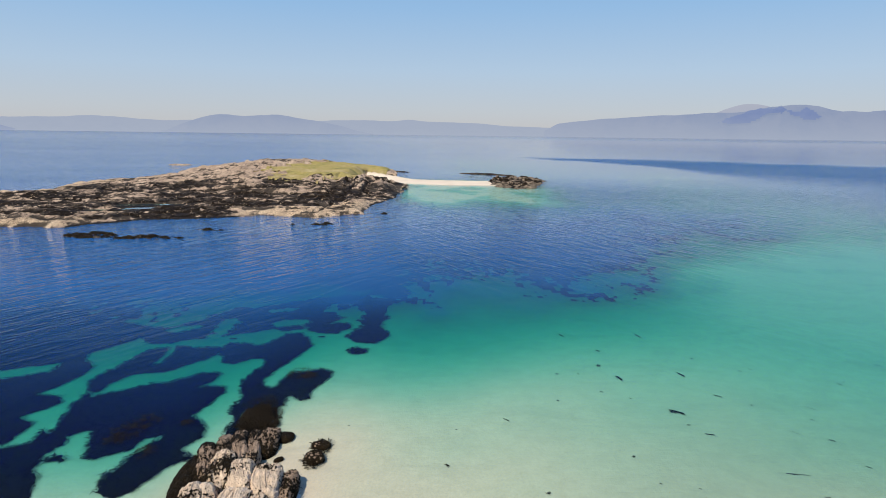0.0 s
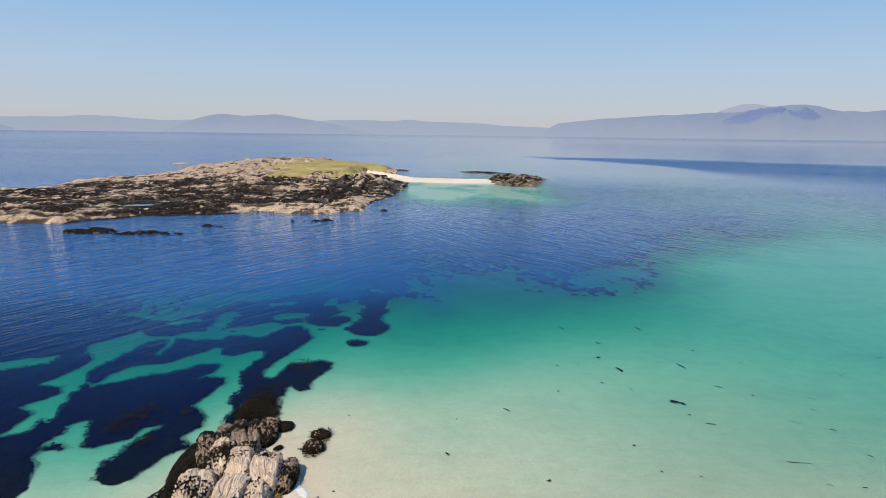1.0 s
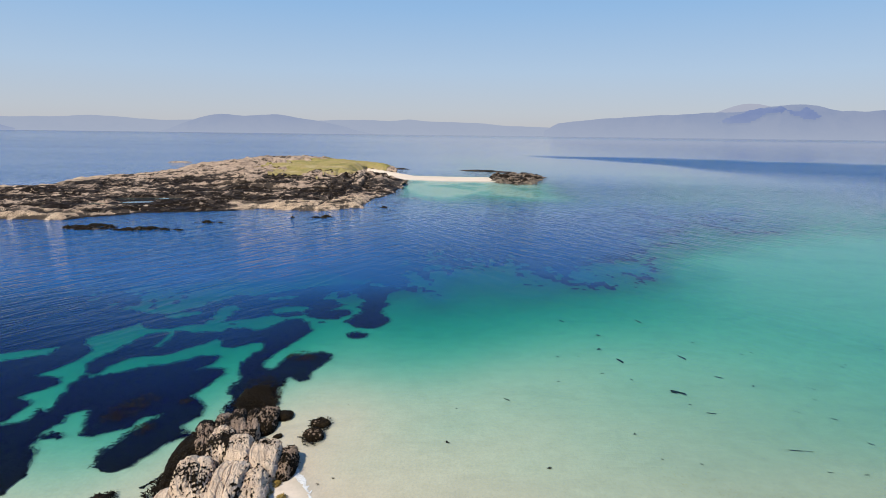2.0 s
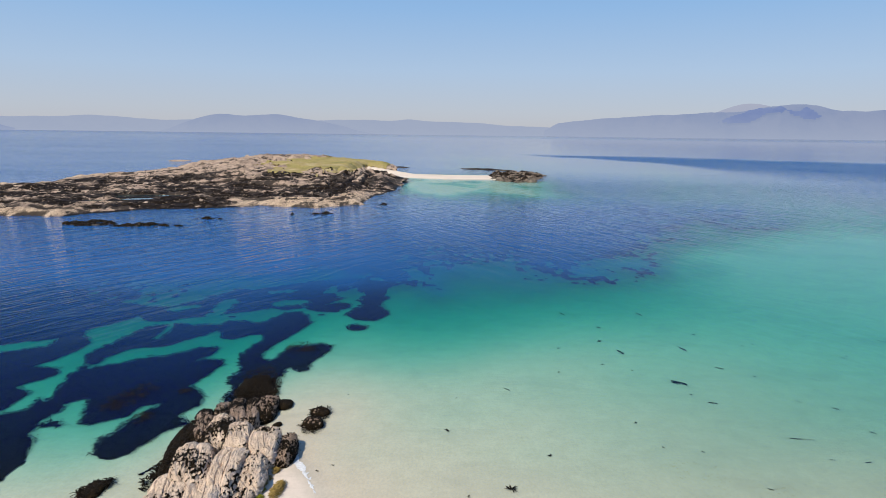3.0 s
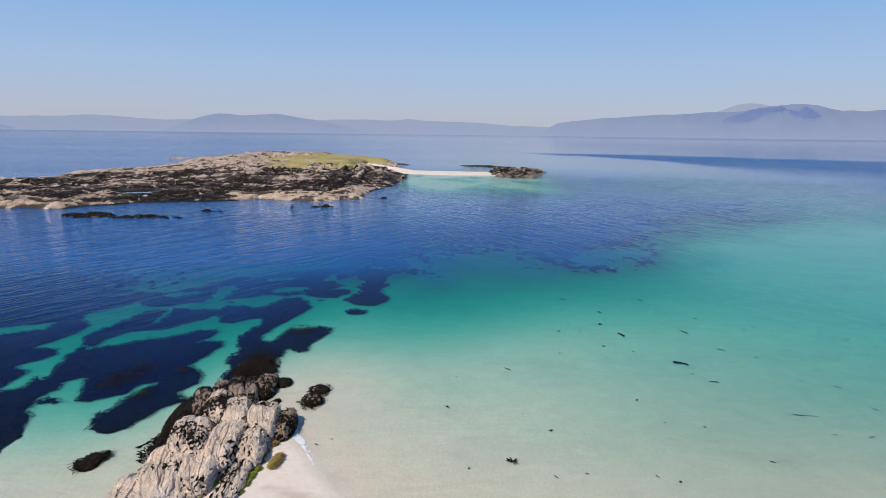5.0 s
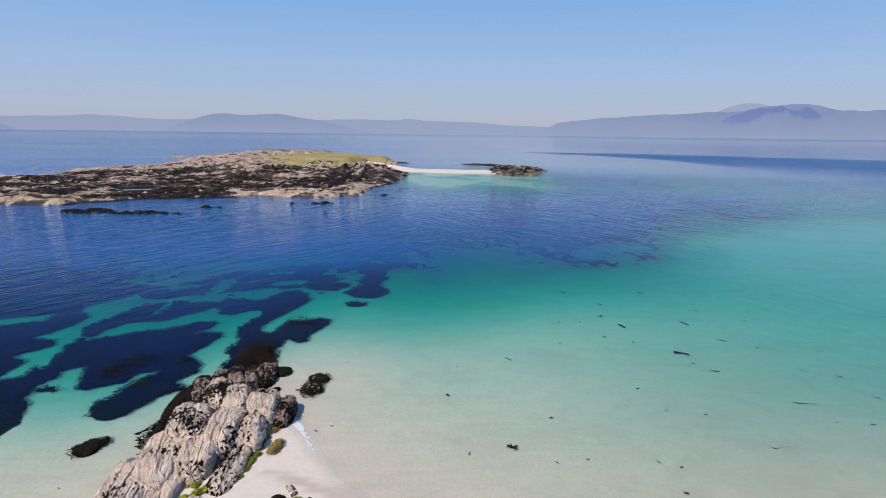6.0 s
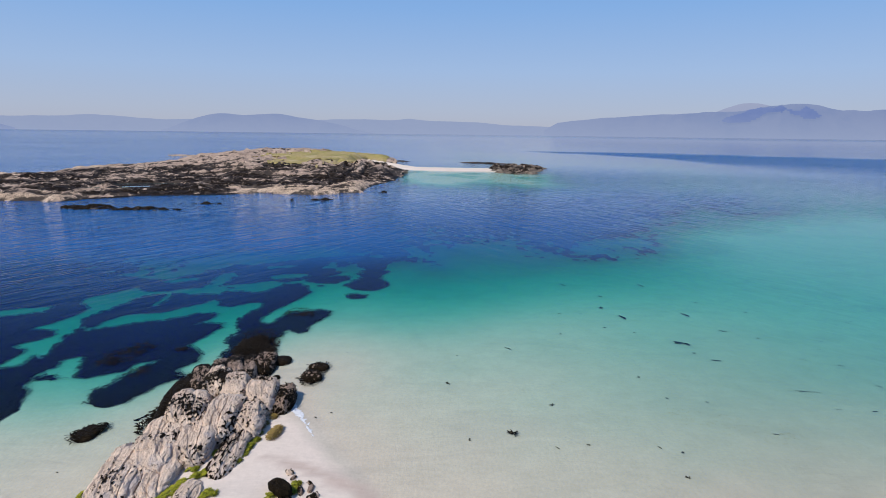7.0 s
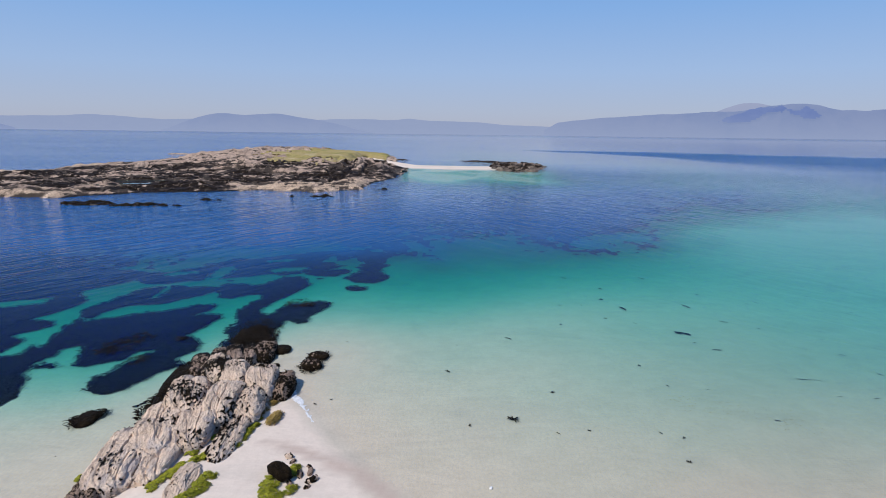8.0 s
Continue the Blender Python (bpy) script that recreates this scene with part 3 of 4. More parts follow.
@kept
def pools(x, y):
    x = x + 22
    return np.maximum(band(x, y, (-83, 207, 1.8), (-73, 209, 2.4), (-66, 211, 1.2)), np.maximum(
        band(x, y, (-77, 197, 2.0), (-71, 199, 1.8)), band(x, y, (-86, 193, 1.6), (-83, 193, 1.4)))) + 1.0 * fbm(x / 3, y / 3, 71)


@kept
def island_top(x, y):
    z = island_rock(x, y)
    z = z - np.maximum(z - 1.15, 0) * step(-5, -0.5, pools(x, y + 5))
    p = step(-1.5, 0.8, pools(x, y))
    return z * (1 - p) + 1.0 * p


IX, IY = lines((-200, -14, 0.5)), lines((150, 250, 0.5), (250, 330, 0.65), (330, 460, 0.9))


def on_grid(f, xs, ys):
    """f worked out once over the lines xs and ys, then read off at the points of a mesh that was laid on them."""
    def read(x, y):
        gx, gy = np.meshgrid(xs, ys)
        return f(gx, gy)[np.clip(np.searchsorted(ys, y - 0.01), 0, len(ys) - 1), np.clip(np.searchsorted(xs, x - 0.01), 0, len(xs) - 1)]

    return read


island = thing("island", "low rocky island with dark wrack shelves and a grassy crown", "island")
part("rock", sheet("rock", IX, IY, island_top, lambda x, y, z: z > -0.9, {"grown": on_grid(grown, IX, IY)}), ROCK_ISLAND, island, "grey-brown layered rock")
part("shore_rim", sheet("shore_rim", IX, IY, lambda x, y: island_top(x, y) + 0.06,
     lambda x, y, z: (z < 2.2 + 0.8 * fbm(x / 5, y / 4, 67)) & (z > -0.4) & (inside(x, y, ISLAND) < 16 + 8 * fbm(x / 6, y / 6, 68)) & (weedy(x, y) < 0.02), {"grown": on_grid(grown, IX, IY)}), ROCK_TAN, island, "sunlit tan rock along the waterline", "stuff")
part("wrack_carpet", sheet("wrack_carpet", IX, IY, lambda x, y: island_top(x, y) + 0.10 + 0.12 * vnoise(x / 0.9, y / 0.9, 63),
     lambda x, y, z: (weedy(x, y) > 0.16) & (pools(x, y) < -0.2) & (z > -0.1)), WEED_FAR, island, "dark brown seaweed over the tidal shelf", "stuff")
part("black_lichen_shade", sheet("black_lichen_shade", IX, IY, lambda x, y: island_top(x, y) + 0.09,
     lambda x, y, z: (lichen_shade(x, y) + 0.25 * fbm(x / 1.2, y / 1.6, 69, 2) > 0.14) & (z > 1.2) & (weedy(x, y) < 0.1)), WEED_FAR, island, "black lichens and painted shade on the upper ledges", "stuff")
part("turf", sheet("turf", IX, IY, lambda x, y: island_top(x, y) + 0.12 + 0.35 * step(0, 0.4, turf(x, y)) + 0.3 * vnoise(x / 1.5, y / 1.5, 53) + 0.5 * vnoise(x / 7, y / 6, 54),
     lambda x, y, z: (turf(x, y) > 0) & (z > 1.6)), GRASS, island, "dry yellow-green turf on the crown")
pool_sheet = sheet("tide_pools", lines((-114, -80, 0.7)), lines((186, 216, 0.7)), lambda x, y: 0 * x + 1.2, lambda x, y, z: pools(x, y) > -0.9,
                   {"depth": lambda x, y: 0 * x + 1.0, "ruffle": lambda x, y: 0 * x + 0.02, "sheen": lambda x, y: 0 * x + 0.95})
part("tide_pools", pool_sheet, WATER, island, "still pools that mirror the sky")


# ---- the skerry at the end of the sand bar, reefs and a far rock ----
def reef(name, label, outline, top, cell, material, seed, rough=1.0, weed=0.0, flat=4.0, cover=WEED_FAR, ragged=0.8):
    xs, ys = [p[0] for p in outline], [p[1] for p in outline]
    ax, ay = lines((min(xs) - 6, max(xs) + 6, cell)), lines((min(ys) - 6, max(ys) + 6, cell))

    def height(x, y):
        d = inside(x + ragged * flat * fbm(x / flat / 1.5, y / flat / 1.5, seed), y + ragged * flat * fbm(x / flat, y / flat, seed + 3), outline)
        return (top + 0.5) * step(-0.5, flat, d) * (0.75 + 0.5 * rough * fbm(x / flat, y / flat, seed + 5)) + 0.4 * rough * (ridged(x / 5, y / 2.2, seed + 7) - 0.5) * step(-1, 2, d) - 0.45

    ob = thing(name, label, "rocks")
    part("rock", sheet("rock", ax, ay, height, lambda x, y, z: z > -0.4), material, ob)
    if weed:
        part("wrack", sheet("wrack", ax, ay, lambda x, y: height(x, y) + 0.07 + 0.1 * vnoise(x, y, 5),
             lambda x, y, z: (fbm(x / 4, y / 2.5, seed + 11) + 0.5 * fbm(x, y, seed + 12) > 0.4 - weed) & (z > -0.1)), cover, ob, "dark wrack", "stuff")
    return ob


reef("skerry", "dark rocky skerry at the tip of a white sand bar", [(22.1, 334.4), (25.1, 308.5), (34.6, 295.9), (45.0, 303.6), (50.6, 328.0), (57.0, 352.1), (49.4, 367.1), (38.1, 371.6), (26.8, 359.7)], 1.2, 0.4, ROCK_SKERRY, 101, 2.6, 0.42, 3)
reef("reef", "long low dark reef awash behind a skerry", [(6.9, 406.4), (19.2, 398.3), (41.8, 385.7), (47.4, 390.7), (28.6, 406.5), (9.7, 413.4)], 0.6, 0.8, ROCK_DARK, 111, 0.8, 0.5)
reef("reef", "pale flat rock awash in open water", [(-204.3, 462.2), (-192.2, 455.6), (-181.8, 464.0), (-187.7, 473.8), (-199.9, 471.1)], 0.9, 1.0, ROCK_TAN, 121, 0.6, 0.0)
reef("reef", "dark low reef off the back of an island", [(-18.9, 412.1), (-34.2, 409.7), (-49.7, 418.2), (-41.9, 424.8), (-26.5, 419.9)], 0.8, 1.0, ROCK_DARK, 125, 0.8, 0.4)
for k, o in enumerate(([(-94.0, 152.0), (-87.8, 158.7), (-79.8, 155.5), (-78.8, 149.6), (-86.9, 147.9)], [(-79.8, 149.7), (-74.7, 153.4), (-66.6, 154.2), (-70.7, 149.4), (-76.8, 147.6)],
                       [(-72.7, 150.4), (-65.7, 152.2), (-60.6, 152.0), (-63.7, 149.2), (-70.7, 148.4)], [(-66.6, 163.9), (-60.5, 165.7), (-56.5, 163.6), (-61.5, 162.3)],
                       [(-48.4, 174.0), (-41.4, 175.7), (-36.5, 174.1), (-42.5, 173.2)], [(-39.5, 174.7), (-32.5, 179.3), (-29.5, 178.2), (-35.5, 173.6)], [(-23.5, 201.0), (-18.6, 202.7), (-17.6, 200.8), (-21.5, 199.0)])):
    reef("reef", "weed-covered reef just breaking the surface", o, 0.10, 0.25, ROCK_DARK, 131 + 7 * k, 2.6, 1.0, 1.2, WEED, 1.3)


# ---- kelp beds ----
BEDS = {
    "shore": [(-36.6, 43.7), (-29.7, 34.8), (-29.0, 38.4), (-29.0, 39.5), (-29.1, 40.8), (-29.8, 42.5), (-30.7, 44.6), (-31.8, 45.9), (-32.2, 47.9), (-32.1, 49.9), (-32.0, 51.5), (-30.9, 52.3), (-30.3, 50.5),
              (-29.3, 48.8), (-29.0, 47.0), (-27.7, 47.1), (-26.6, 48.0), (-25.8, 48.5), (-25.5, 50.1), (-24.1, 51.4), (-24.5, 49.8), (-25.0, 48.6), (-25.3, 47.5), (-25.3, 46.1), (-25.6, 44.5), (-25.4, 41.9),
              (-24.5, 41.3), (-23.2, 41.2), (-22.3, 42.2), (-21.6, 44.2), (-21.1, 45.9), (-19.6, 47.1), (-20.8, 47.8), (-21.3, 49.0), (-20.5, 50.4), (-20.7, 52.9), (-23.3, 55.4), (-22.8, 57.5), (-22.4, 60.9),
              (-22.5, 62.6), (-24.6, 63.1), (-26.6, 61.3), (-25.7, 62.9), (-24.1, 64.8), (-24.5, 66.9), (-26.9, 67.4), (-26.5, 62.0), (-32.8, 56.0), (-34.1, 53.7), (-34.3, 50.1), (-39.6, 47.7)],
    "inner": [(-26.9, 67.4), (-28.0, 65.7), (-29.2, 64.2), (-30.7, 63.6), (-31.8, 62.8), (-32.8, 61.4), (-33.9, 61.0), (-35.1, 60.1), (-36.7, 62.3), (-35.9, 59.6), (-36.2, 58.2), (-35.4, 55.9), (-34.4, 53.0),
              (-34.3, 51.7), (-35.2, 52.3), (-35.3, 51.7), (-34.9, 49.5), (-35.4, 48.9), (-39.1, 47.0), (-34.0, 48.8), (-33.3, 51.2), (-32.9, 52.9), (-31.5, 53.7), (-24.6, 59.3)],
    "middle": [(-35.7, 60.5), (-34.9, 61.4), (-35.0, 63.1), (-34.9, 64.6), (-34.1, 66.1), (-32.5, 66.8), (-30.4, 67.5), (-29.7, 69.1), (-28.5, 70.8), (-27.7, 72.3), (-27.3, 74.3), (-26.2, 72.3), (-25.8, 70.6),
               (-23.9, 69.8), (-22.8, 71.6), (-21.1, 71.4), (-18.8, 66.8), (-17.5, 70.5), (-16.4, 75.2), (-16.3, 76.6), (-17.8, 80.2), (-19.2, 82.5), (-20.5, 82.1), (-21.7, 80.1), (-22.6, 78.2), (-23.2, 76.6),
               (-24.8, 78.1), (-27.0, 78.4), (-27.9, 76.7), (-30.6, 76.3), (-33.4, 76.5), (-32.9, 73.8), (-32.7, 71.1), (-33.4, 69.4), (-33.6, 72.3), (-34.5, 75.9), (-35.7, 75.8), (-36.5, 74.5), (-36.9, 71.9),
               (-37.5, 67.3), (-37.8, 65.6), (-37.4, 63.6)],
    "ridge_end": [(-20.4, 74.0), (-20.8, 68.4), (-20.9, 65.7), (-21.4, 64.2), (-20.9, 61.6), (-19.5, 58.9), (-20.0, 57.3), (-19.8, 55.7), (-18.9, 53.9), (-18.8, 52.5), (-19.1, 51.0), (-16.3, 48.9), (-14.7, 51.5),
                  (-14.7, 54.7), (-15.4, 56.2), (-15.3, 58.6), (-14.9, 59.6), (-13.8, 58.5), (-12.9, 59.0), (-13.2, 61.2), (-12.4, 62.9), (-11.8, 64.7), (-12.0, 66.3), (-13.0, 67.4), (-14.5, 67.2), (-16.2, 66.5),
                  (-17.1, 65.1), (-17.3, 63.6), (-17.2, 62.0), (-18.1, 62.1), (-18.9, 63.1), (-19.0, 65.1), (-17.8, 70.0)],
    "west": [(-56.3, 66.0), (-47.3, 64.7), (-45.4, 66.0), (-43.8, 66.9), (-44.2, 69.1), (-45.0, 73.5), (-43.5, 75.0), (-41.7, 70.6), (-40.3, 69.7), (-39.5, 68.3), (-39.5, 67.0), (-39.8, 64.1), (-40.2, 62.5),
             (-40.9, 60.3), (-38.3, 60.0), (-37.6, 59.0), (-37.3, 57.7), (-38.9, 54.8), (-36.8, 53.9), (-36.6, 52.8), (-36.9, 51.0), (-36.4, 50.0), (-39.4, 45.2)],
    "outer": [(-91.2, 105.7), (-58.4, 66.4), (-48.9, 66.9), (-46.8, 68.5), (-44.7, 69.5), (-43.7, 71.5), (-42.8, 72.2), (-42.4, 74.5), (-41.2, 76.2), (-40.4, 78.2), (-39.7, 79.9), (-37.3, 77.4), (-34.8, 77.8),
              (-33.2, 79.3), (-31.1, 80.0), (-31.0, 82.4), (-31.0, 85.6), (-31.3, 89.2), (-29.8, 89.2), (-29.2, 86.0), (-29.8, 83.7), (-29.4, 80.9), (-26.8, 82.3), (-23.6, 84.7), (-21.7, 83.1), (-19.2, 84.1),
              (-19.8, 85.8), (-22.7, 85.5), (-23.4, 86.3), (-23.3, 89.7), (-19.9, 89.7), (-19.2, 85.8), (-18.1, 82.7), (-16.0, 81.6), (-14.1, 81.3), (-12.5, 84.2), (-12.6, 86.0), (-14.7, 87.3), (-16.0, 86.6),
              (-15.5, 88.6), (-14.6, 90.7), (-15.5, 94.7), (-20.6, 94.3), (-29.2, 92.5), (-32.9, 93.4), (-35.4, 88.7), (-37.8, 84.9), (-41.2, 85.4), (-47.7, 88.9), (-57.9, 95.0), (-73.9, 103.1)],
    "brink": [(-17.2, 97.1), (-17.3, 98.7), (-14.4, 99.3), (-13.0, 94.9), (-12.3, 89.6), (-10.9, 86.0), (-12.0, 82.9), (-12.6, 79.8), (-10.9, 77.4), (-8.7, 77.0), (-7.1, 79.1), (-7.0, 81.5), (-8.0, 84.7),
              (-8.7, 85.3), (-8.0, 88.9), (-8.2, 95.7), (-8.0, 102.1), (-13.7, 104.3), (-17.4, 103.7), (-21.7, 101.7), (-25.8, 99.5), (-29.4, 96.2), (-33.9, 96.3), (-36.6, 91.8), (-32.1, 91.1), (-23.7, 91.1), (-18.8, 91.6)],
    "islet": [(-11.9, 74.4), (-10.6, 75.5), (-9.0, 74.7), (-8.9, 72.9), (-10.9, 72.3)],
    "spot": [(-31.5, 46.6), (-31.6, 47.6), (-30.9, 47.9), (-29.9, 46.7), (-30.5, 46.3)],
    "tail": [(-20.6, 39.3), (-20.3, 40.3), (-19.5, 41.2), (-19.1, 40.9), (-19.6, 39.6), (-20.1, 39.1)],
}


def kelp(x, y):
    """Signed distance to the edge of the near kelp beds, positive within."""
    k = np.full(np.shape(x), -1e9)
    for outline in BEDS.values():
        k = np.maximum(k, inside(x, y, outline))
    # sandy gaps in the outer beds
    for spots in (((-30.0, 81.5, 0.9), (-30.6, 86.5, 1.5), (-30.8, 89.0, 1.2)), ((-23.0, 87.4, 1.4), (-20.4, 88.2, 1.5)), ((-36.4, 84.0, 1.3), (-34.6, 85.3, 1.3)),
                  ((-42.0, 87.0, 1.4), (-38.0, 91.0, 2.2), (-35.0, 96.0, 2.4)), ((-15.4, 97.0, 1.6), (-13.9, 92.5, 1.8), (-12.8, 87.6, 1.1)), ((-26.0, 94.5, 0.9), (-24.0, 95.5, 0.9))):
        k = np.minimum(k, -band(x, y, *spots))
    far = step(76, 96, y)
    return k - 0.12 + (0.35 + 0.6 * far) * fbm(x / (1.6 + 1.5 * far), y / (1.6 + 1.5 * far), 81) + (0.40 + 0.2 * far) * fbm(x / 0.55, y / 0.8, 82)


def canopy(x, y):
    return np.minimum(bed(x, y) + 0.06 + 0.16 * vnoise(x / 0.6, y / 0.6, 83) * step(0, 1.0, kelp(x, y)), -0.03)


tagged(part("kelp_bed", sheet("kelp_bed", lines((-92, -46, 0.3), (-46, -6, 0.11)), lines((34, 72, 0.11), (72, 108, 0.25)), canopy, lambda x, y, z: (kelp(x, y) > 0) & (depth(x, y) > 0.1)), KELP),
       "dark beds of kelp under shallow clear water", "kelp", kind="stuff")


def deep_weed(x, y):
    """Weed on the floor of the hollow and off the west beds: close-grown inside, ragged at its near edge."""
    west = step(-26, -56, x + 0.45 * (y - 95)) * step(80, 92, y)
    return np.maximum(basin(x, y), west) - 0.43 - 0.45 * np.exp(-(((x + 37) / 15) ** 2) - ((y - 102) / 15) ** 2) - 0.35 * step(22, 60, x) + 0.28 * fbm(x / 9, y / 14, 91) + 0.5 * fbm(x / 1.8, y / 4.2, 92) + 0.6 * fbm(x / 0.9, y / 2.0, 94, 2)


tagged(part("deep_weed_bed", sheet("deep_weed_bed", lines((-230, -60, 1.4), (-60, 90, 0.45), (90, 120, 1.4)), lines((78, 150, 0.45), (150, 300, 1.4)), lambda x, y: bed(x, y) + 0.08 + 0.1 * vnoise(x, y, 93),
            lambda x, y, z: deep_weed(x, y) > 0), KELP), "dark weed on the floor of the deeper hollow", "seaweed", kind="stuff")


# ---- fronds and tufts of seaweed ----
def frond_mesh(name, spots, length, width, seed, lie=0.8, stray=0.5, joined=False):
    """Many strap-like fronds. spots: places (x, y, z) with a heading."""
    rng = np.random.default_rng(seed)
    verts, faces = [], []
    for x, y, z, a in spots:
        n, a = len(verts), a + rng.normal(0, stray)
        ln, wd, bend = length * rng.uniform(0.5, 1.3), width * rng.uniform(0.6, 1.4), rng.normal(0, min(0.4, 0.9 * stray))
        for k in range(4):
            u = k / 3
            h = a + bend * u
            cx, cy = x + math.cos(h) * ln * u, y + math.sin(h) * ln * u
            cz = z + ln * (1 - lie) * math.sin(u * 2.2)
            w = wd * (0.5 + u) * (1 - u * u * 0.85)
            verts.append((cx - math.sin(h) * w, cy + math.cos(h) * w, cz - 0.01))
            verts.append((cx + math.sin(h) * w, cy - math.cos(h) * w, cz + 0.012))
        faces += [(n + 2 * k, n + 2 * k + 1, n + 2 * k + 3, n + 2 * k + 2) for k in range(3)]
        if joined and n:
            faces.append((n - 8, n, n + 1))
    return mesh_of(name, verts, faces)


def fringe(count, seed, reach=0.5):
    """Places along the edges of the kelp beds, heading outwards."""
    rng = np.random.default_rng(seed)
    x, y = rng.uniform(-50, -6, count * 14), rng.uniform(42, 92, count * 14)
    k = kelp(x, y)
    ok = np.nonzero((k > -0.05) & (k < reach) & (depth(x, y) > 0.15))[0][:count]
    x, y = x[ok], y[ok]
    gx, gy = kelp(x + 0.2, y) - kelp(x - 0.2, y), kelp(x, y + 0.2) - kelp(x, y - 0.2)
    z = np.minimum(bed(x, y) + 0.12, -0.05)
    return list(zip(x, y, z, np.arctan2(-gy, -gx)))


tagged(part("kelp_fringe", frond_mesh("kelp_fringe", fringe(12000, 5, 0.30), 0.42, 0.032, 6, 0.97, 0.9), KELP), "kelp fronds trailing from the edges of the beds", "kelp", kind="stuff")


BALLS = {}


def ball(subdiv):
    """Points and triangles of a unit ball."""
    if subdiv not in BALLS:
        bm = bmesh.new()
        bmesh.ops.create_icosphere(bm, subdivisions=subdiv, radius=1)
        BALLS[subdiv] = (np.array([v.co[:] for v in bm.verts]), np.array([[v.index for v in f.verts] for f in bm.faces]))
        bm.free()
    return BALLS[subdiv]


def rock_mesh(name, half, seed, subdiv=5, rough=1.0, square=2.6):
    """A weathered slab: a squared dome with dipping strata, joints along its length and dents."""
    d, tris = ball(subdiv)
    k = (np.abs(d) ** square).sum(1) ** (-1 / square)
    p = d * np.array(half) * k[:, None]
    off = np.array((seed * 7.3, seed * 3.1, seed * 1.7))
    q = p * (0.9, 0.45, 0.9) + off
    dent = 0.18 * noise3(q, 1) + 0.11 * noise3(q * 2.1, 2) + 0.06 * noise3(q * 4.3, 3)
    joint = np.abs(noise3(np.stack([p[:, 0] * 1.6 + p[:, 2], p[:, 1] * 0.15, p[:, 2] * 0.5], 1) + off * 2, 4))
    cross = np.abs(noise3(np.stack([p[:, 0] * 0.4, p[:, 1] * 1.0 + p[:, 0] * 0.5, p[:, 2] * 0.4], 1) + off * 3, 5))
    groove = -0.17 * np.clip(1 - joint / 0.09, 0, 1) - 0.12 * np.clip(1 - cross / 0.08, 0, 1)
    fine = -0.11 * np.abs(noise3(p * (3.0, 1.2, 2.6) + off, 6)) - 0.09 * np.abs(noise3(p * (6.5, 2.6, 6.0) + off, 7)) - 0.06 * np.abs(noise3(p * 12.0 + off, 8))
    dip = (p[:, 0] * 1.1 + p[:, 2] * 1.6 + 0.12 * p[:, 1]) * 0.9 + 0.7 * noise3(q * 0.8, 9)
    plates = 0.12 * np.round(noise3(q * 1.7, 10) * 2) / 2 + 0.15 * (dip - np.floor(dip) - 0.5)
    return swift_mesh(name, p + d * ((dent + groove + fine + plates) * rough * min(1.0, min(half)))[:, None], tris)


def tuft_mesh(name, rock, pose_m, seed, cut, size, share):
    """Mats of wrack draped over the faces of a rock where a noise says so, with ragged tufts on them."""
    rng = np.random.default_rng(seed)
    n = len(rock.vertices)
    co, nor = np.zeros(n * 3), np.zeros(n * 3)
    rock.vertices.foreach_get("co", co)
    rock.vertices.foreach_get("normal", nor)
    co, nor = co.reshape(-1, 3), nor.reshape(-1, 3)
    tris = np.zeros(len(rock.polygons) * 3, dtype=np.int32)
    rock.polygons.foreach_get("vertices", tris)
    tris = tris.reshape(-1, 3)
    w = co @ np.array(pose_m.to_3x3()).T + np.array(pose_m.translation)
    slant = 3.2 * np.stack([w[:, 0] * 4.4 + w[:, 2] * 2 + w[:, 1], w[:, 1] * 2.2 - w[:, 0] * 0.8, w[:, 2] * 3.0], 1)
    grown = 0.28 * noise3(w * 0.7 + seed, 11) + 0.38 * noise3(slant, 12) + 0.20 * noise3(slant * 2.3, 13) + 0.5 * np.clip(0.4 - w[:, 2], 0, 1)
    ok = (w[:, 2] > -0.05) & (nor[:, 2] > -0.3) & (grown > cut)
    tris = tris[ok[tris].all(1)]
    if not len(tris):
        return bpy.data.meshes.new(name)
    used = np.unique(tris)
    remap = np.zeros(n, int)
    remap[used] = np.arange(len(used))
    verts = [co[used] + nor[used] * rng.uniform(0.01, 0.05 + 0.25 * size, (len(used), 1))]
    faces = [remap[tris]]
    spots = used[rng.random(len(used)) < share * 0.3]
    if len(spots):
        c, m = co[spots], nor[spots]
        r = size * rng.uniform(0.4, 1.1, (len(spots), 1))
        side = np.cross(m, (0.3, 1, 0.1))
        side /= np.linalg.norm(side, axis=1)[:, None] + 1e-9
        along = np.cross(m, side)
        spin = rng.uniform(0, 6.28, (len(spots), 1))
        base = len(used)
        rows = [c + m * r * 0.5]
        for k in range(6):
            a, q = spin + k * 6.283 / 6, r * rng.uniform(0.5, 1.2, r.shape)
            rows.append(c + side * np.cos(a) * q + along * np.sin(a) * q - m * 0.02)
        verts.append(np.concatenate(rows))
        j = np.arange(len(spots))
        faces += [base + np.stack([j, j + len(spots) * (1 + k), j + len(spots) * (1 + (k + 1) % 6)], 1) for k in range(6)]
    return swift_mesh(name, np.concatenate(verts), np.concatenate(faces))


# ---- the rock ridge on the beach ----
ridge = thing("rock_outcrop", "pale barnacled rock ridge with black wrack and green algae", "rocks")


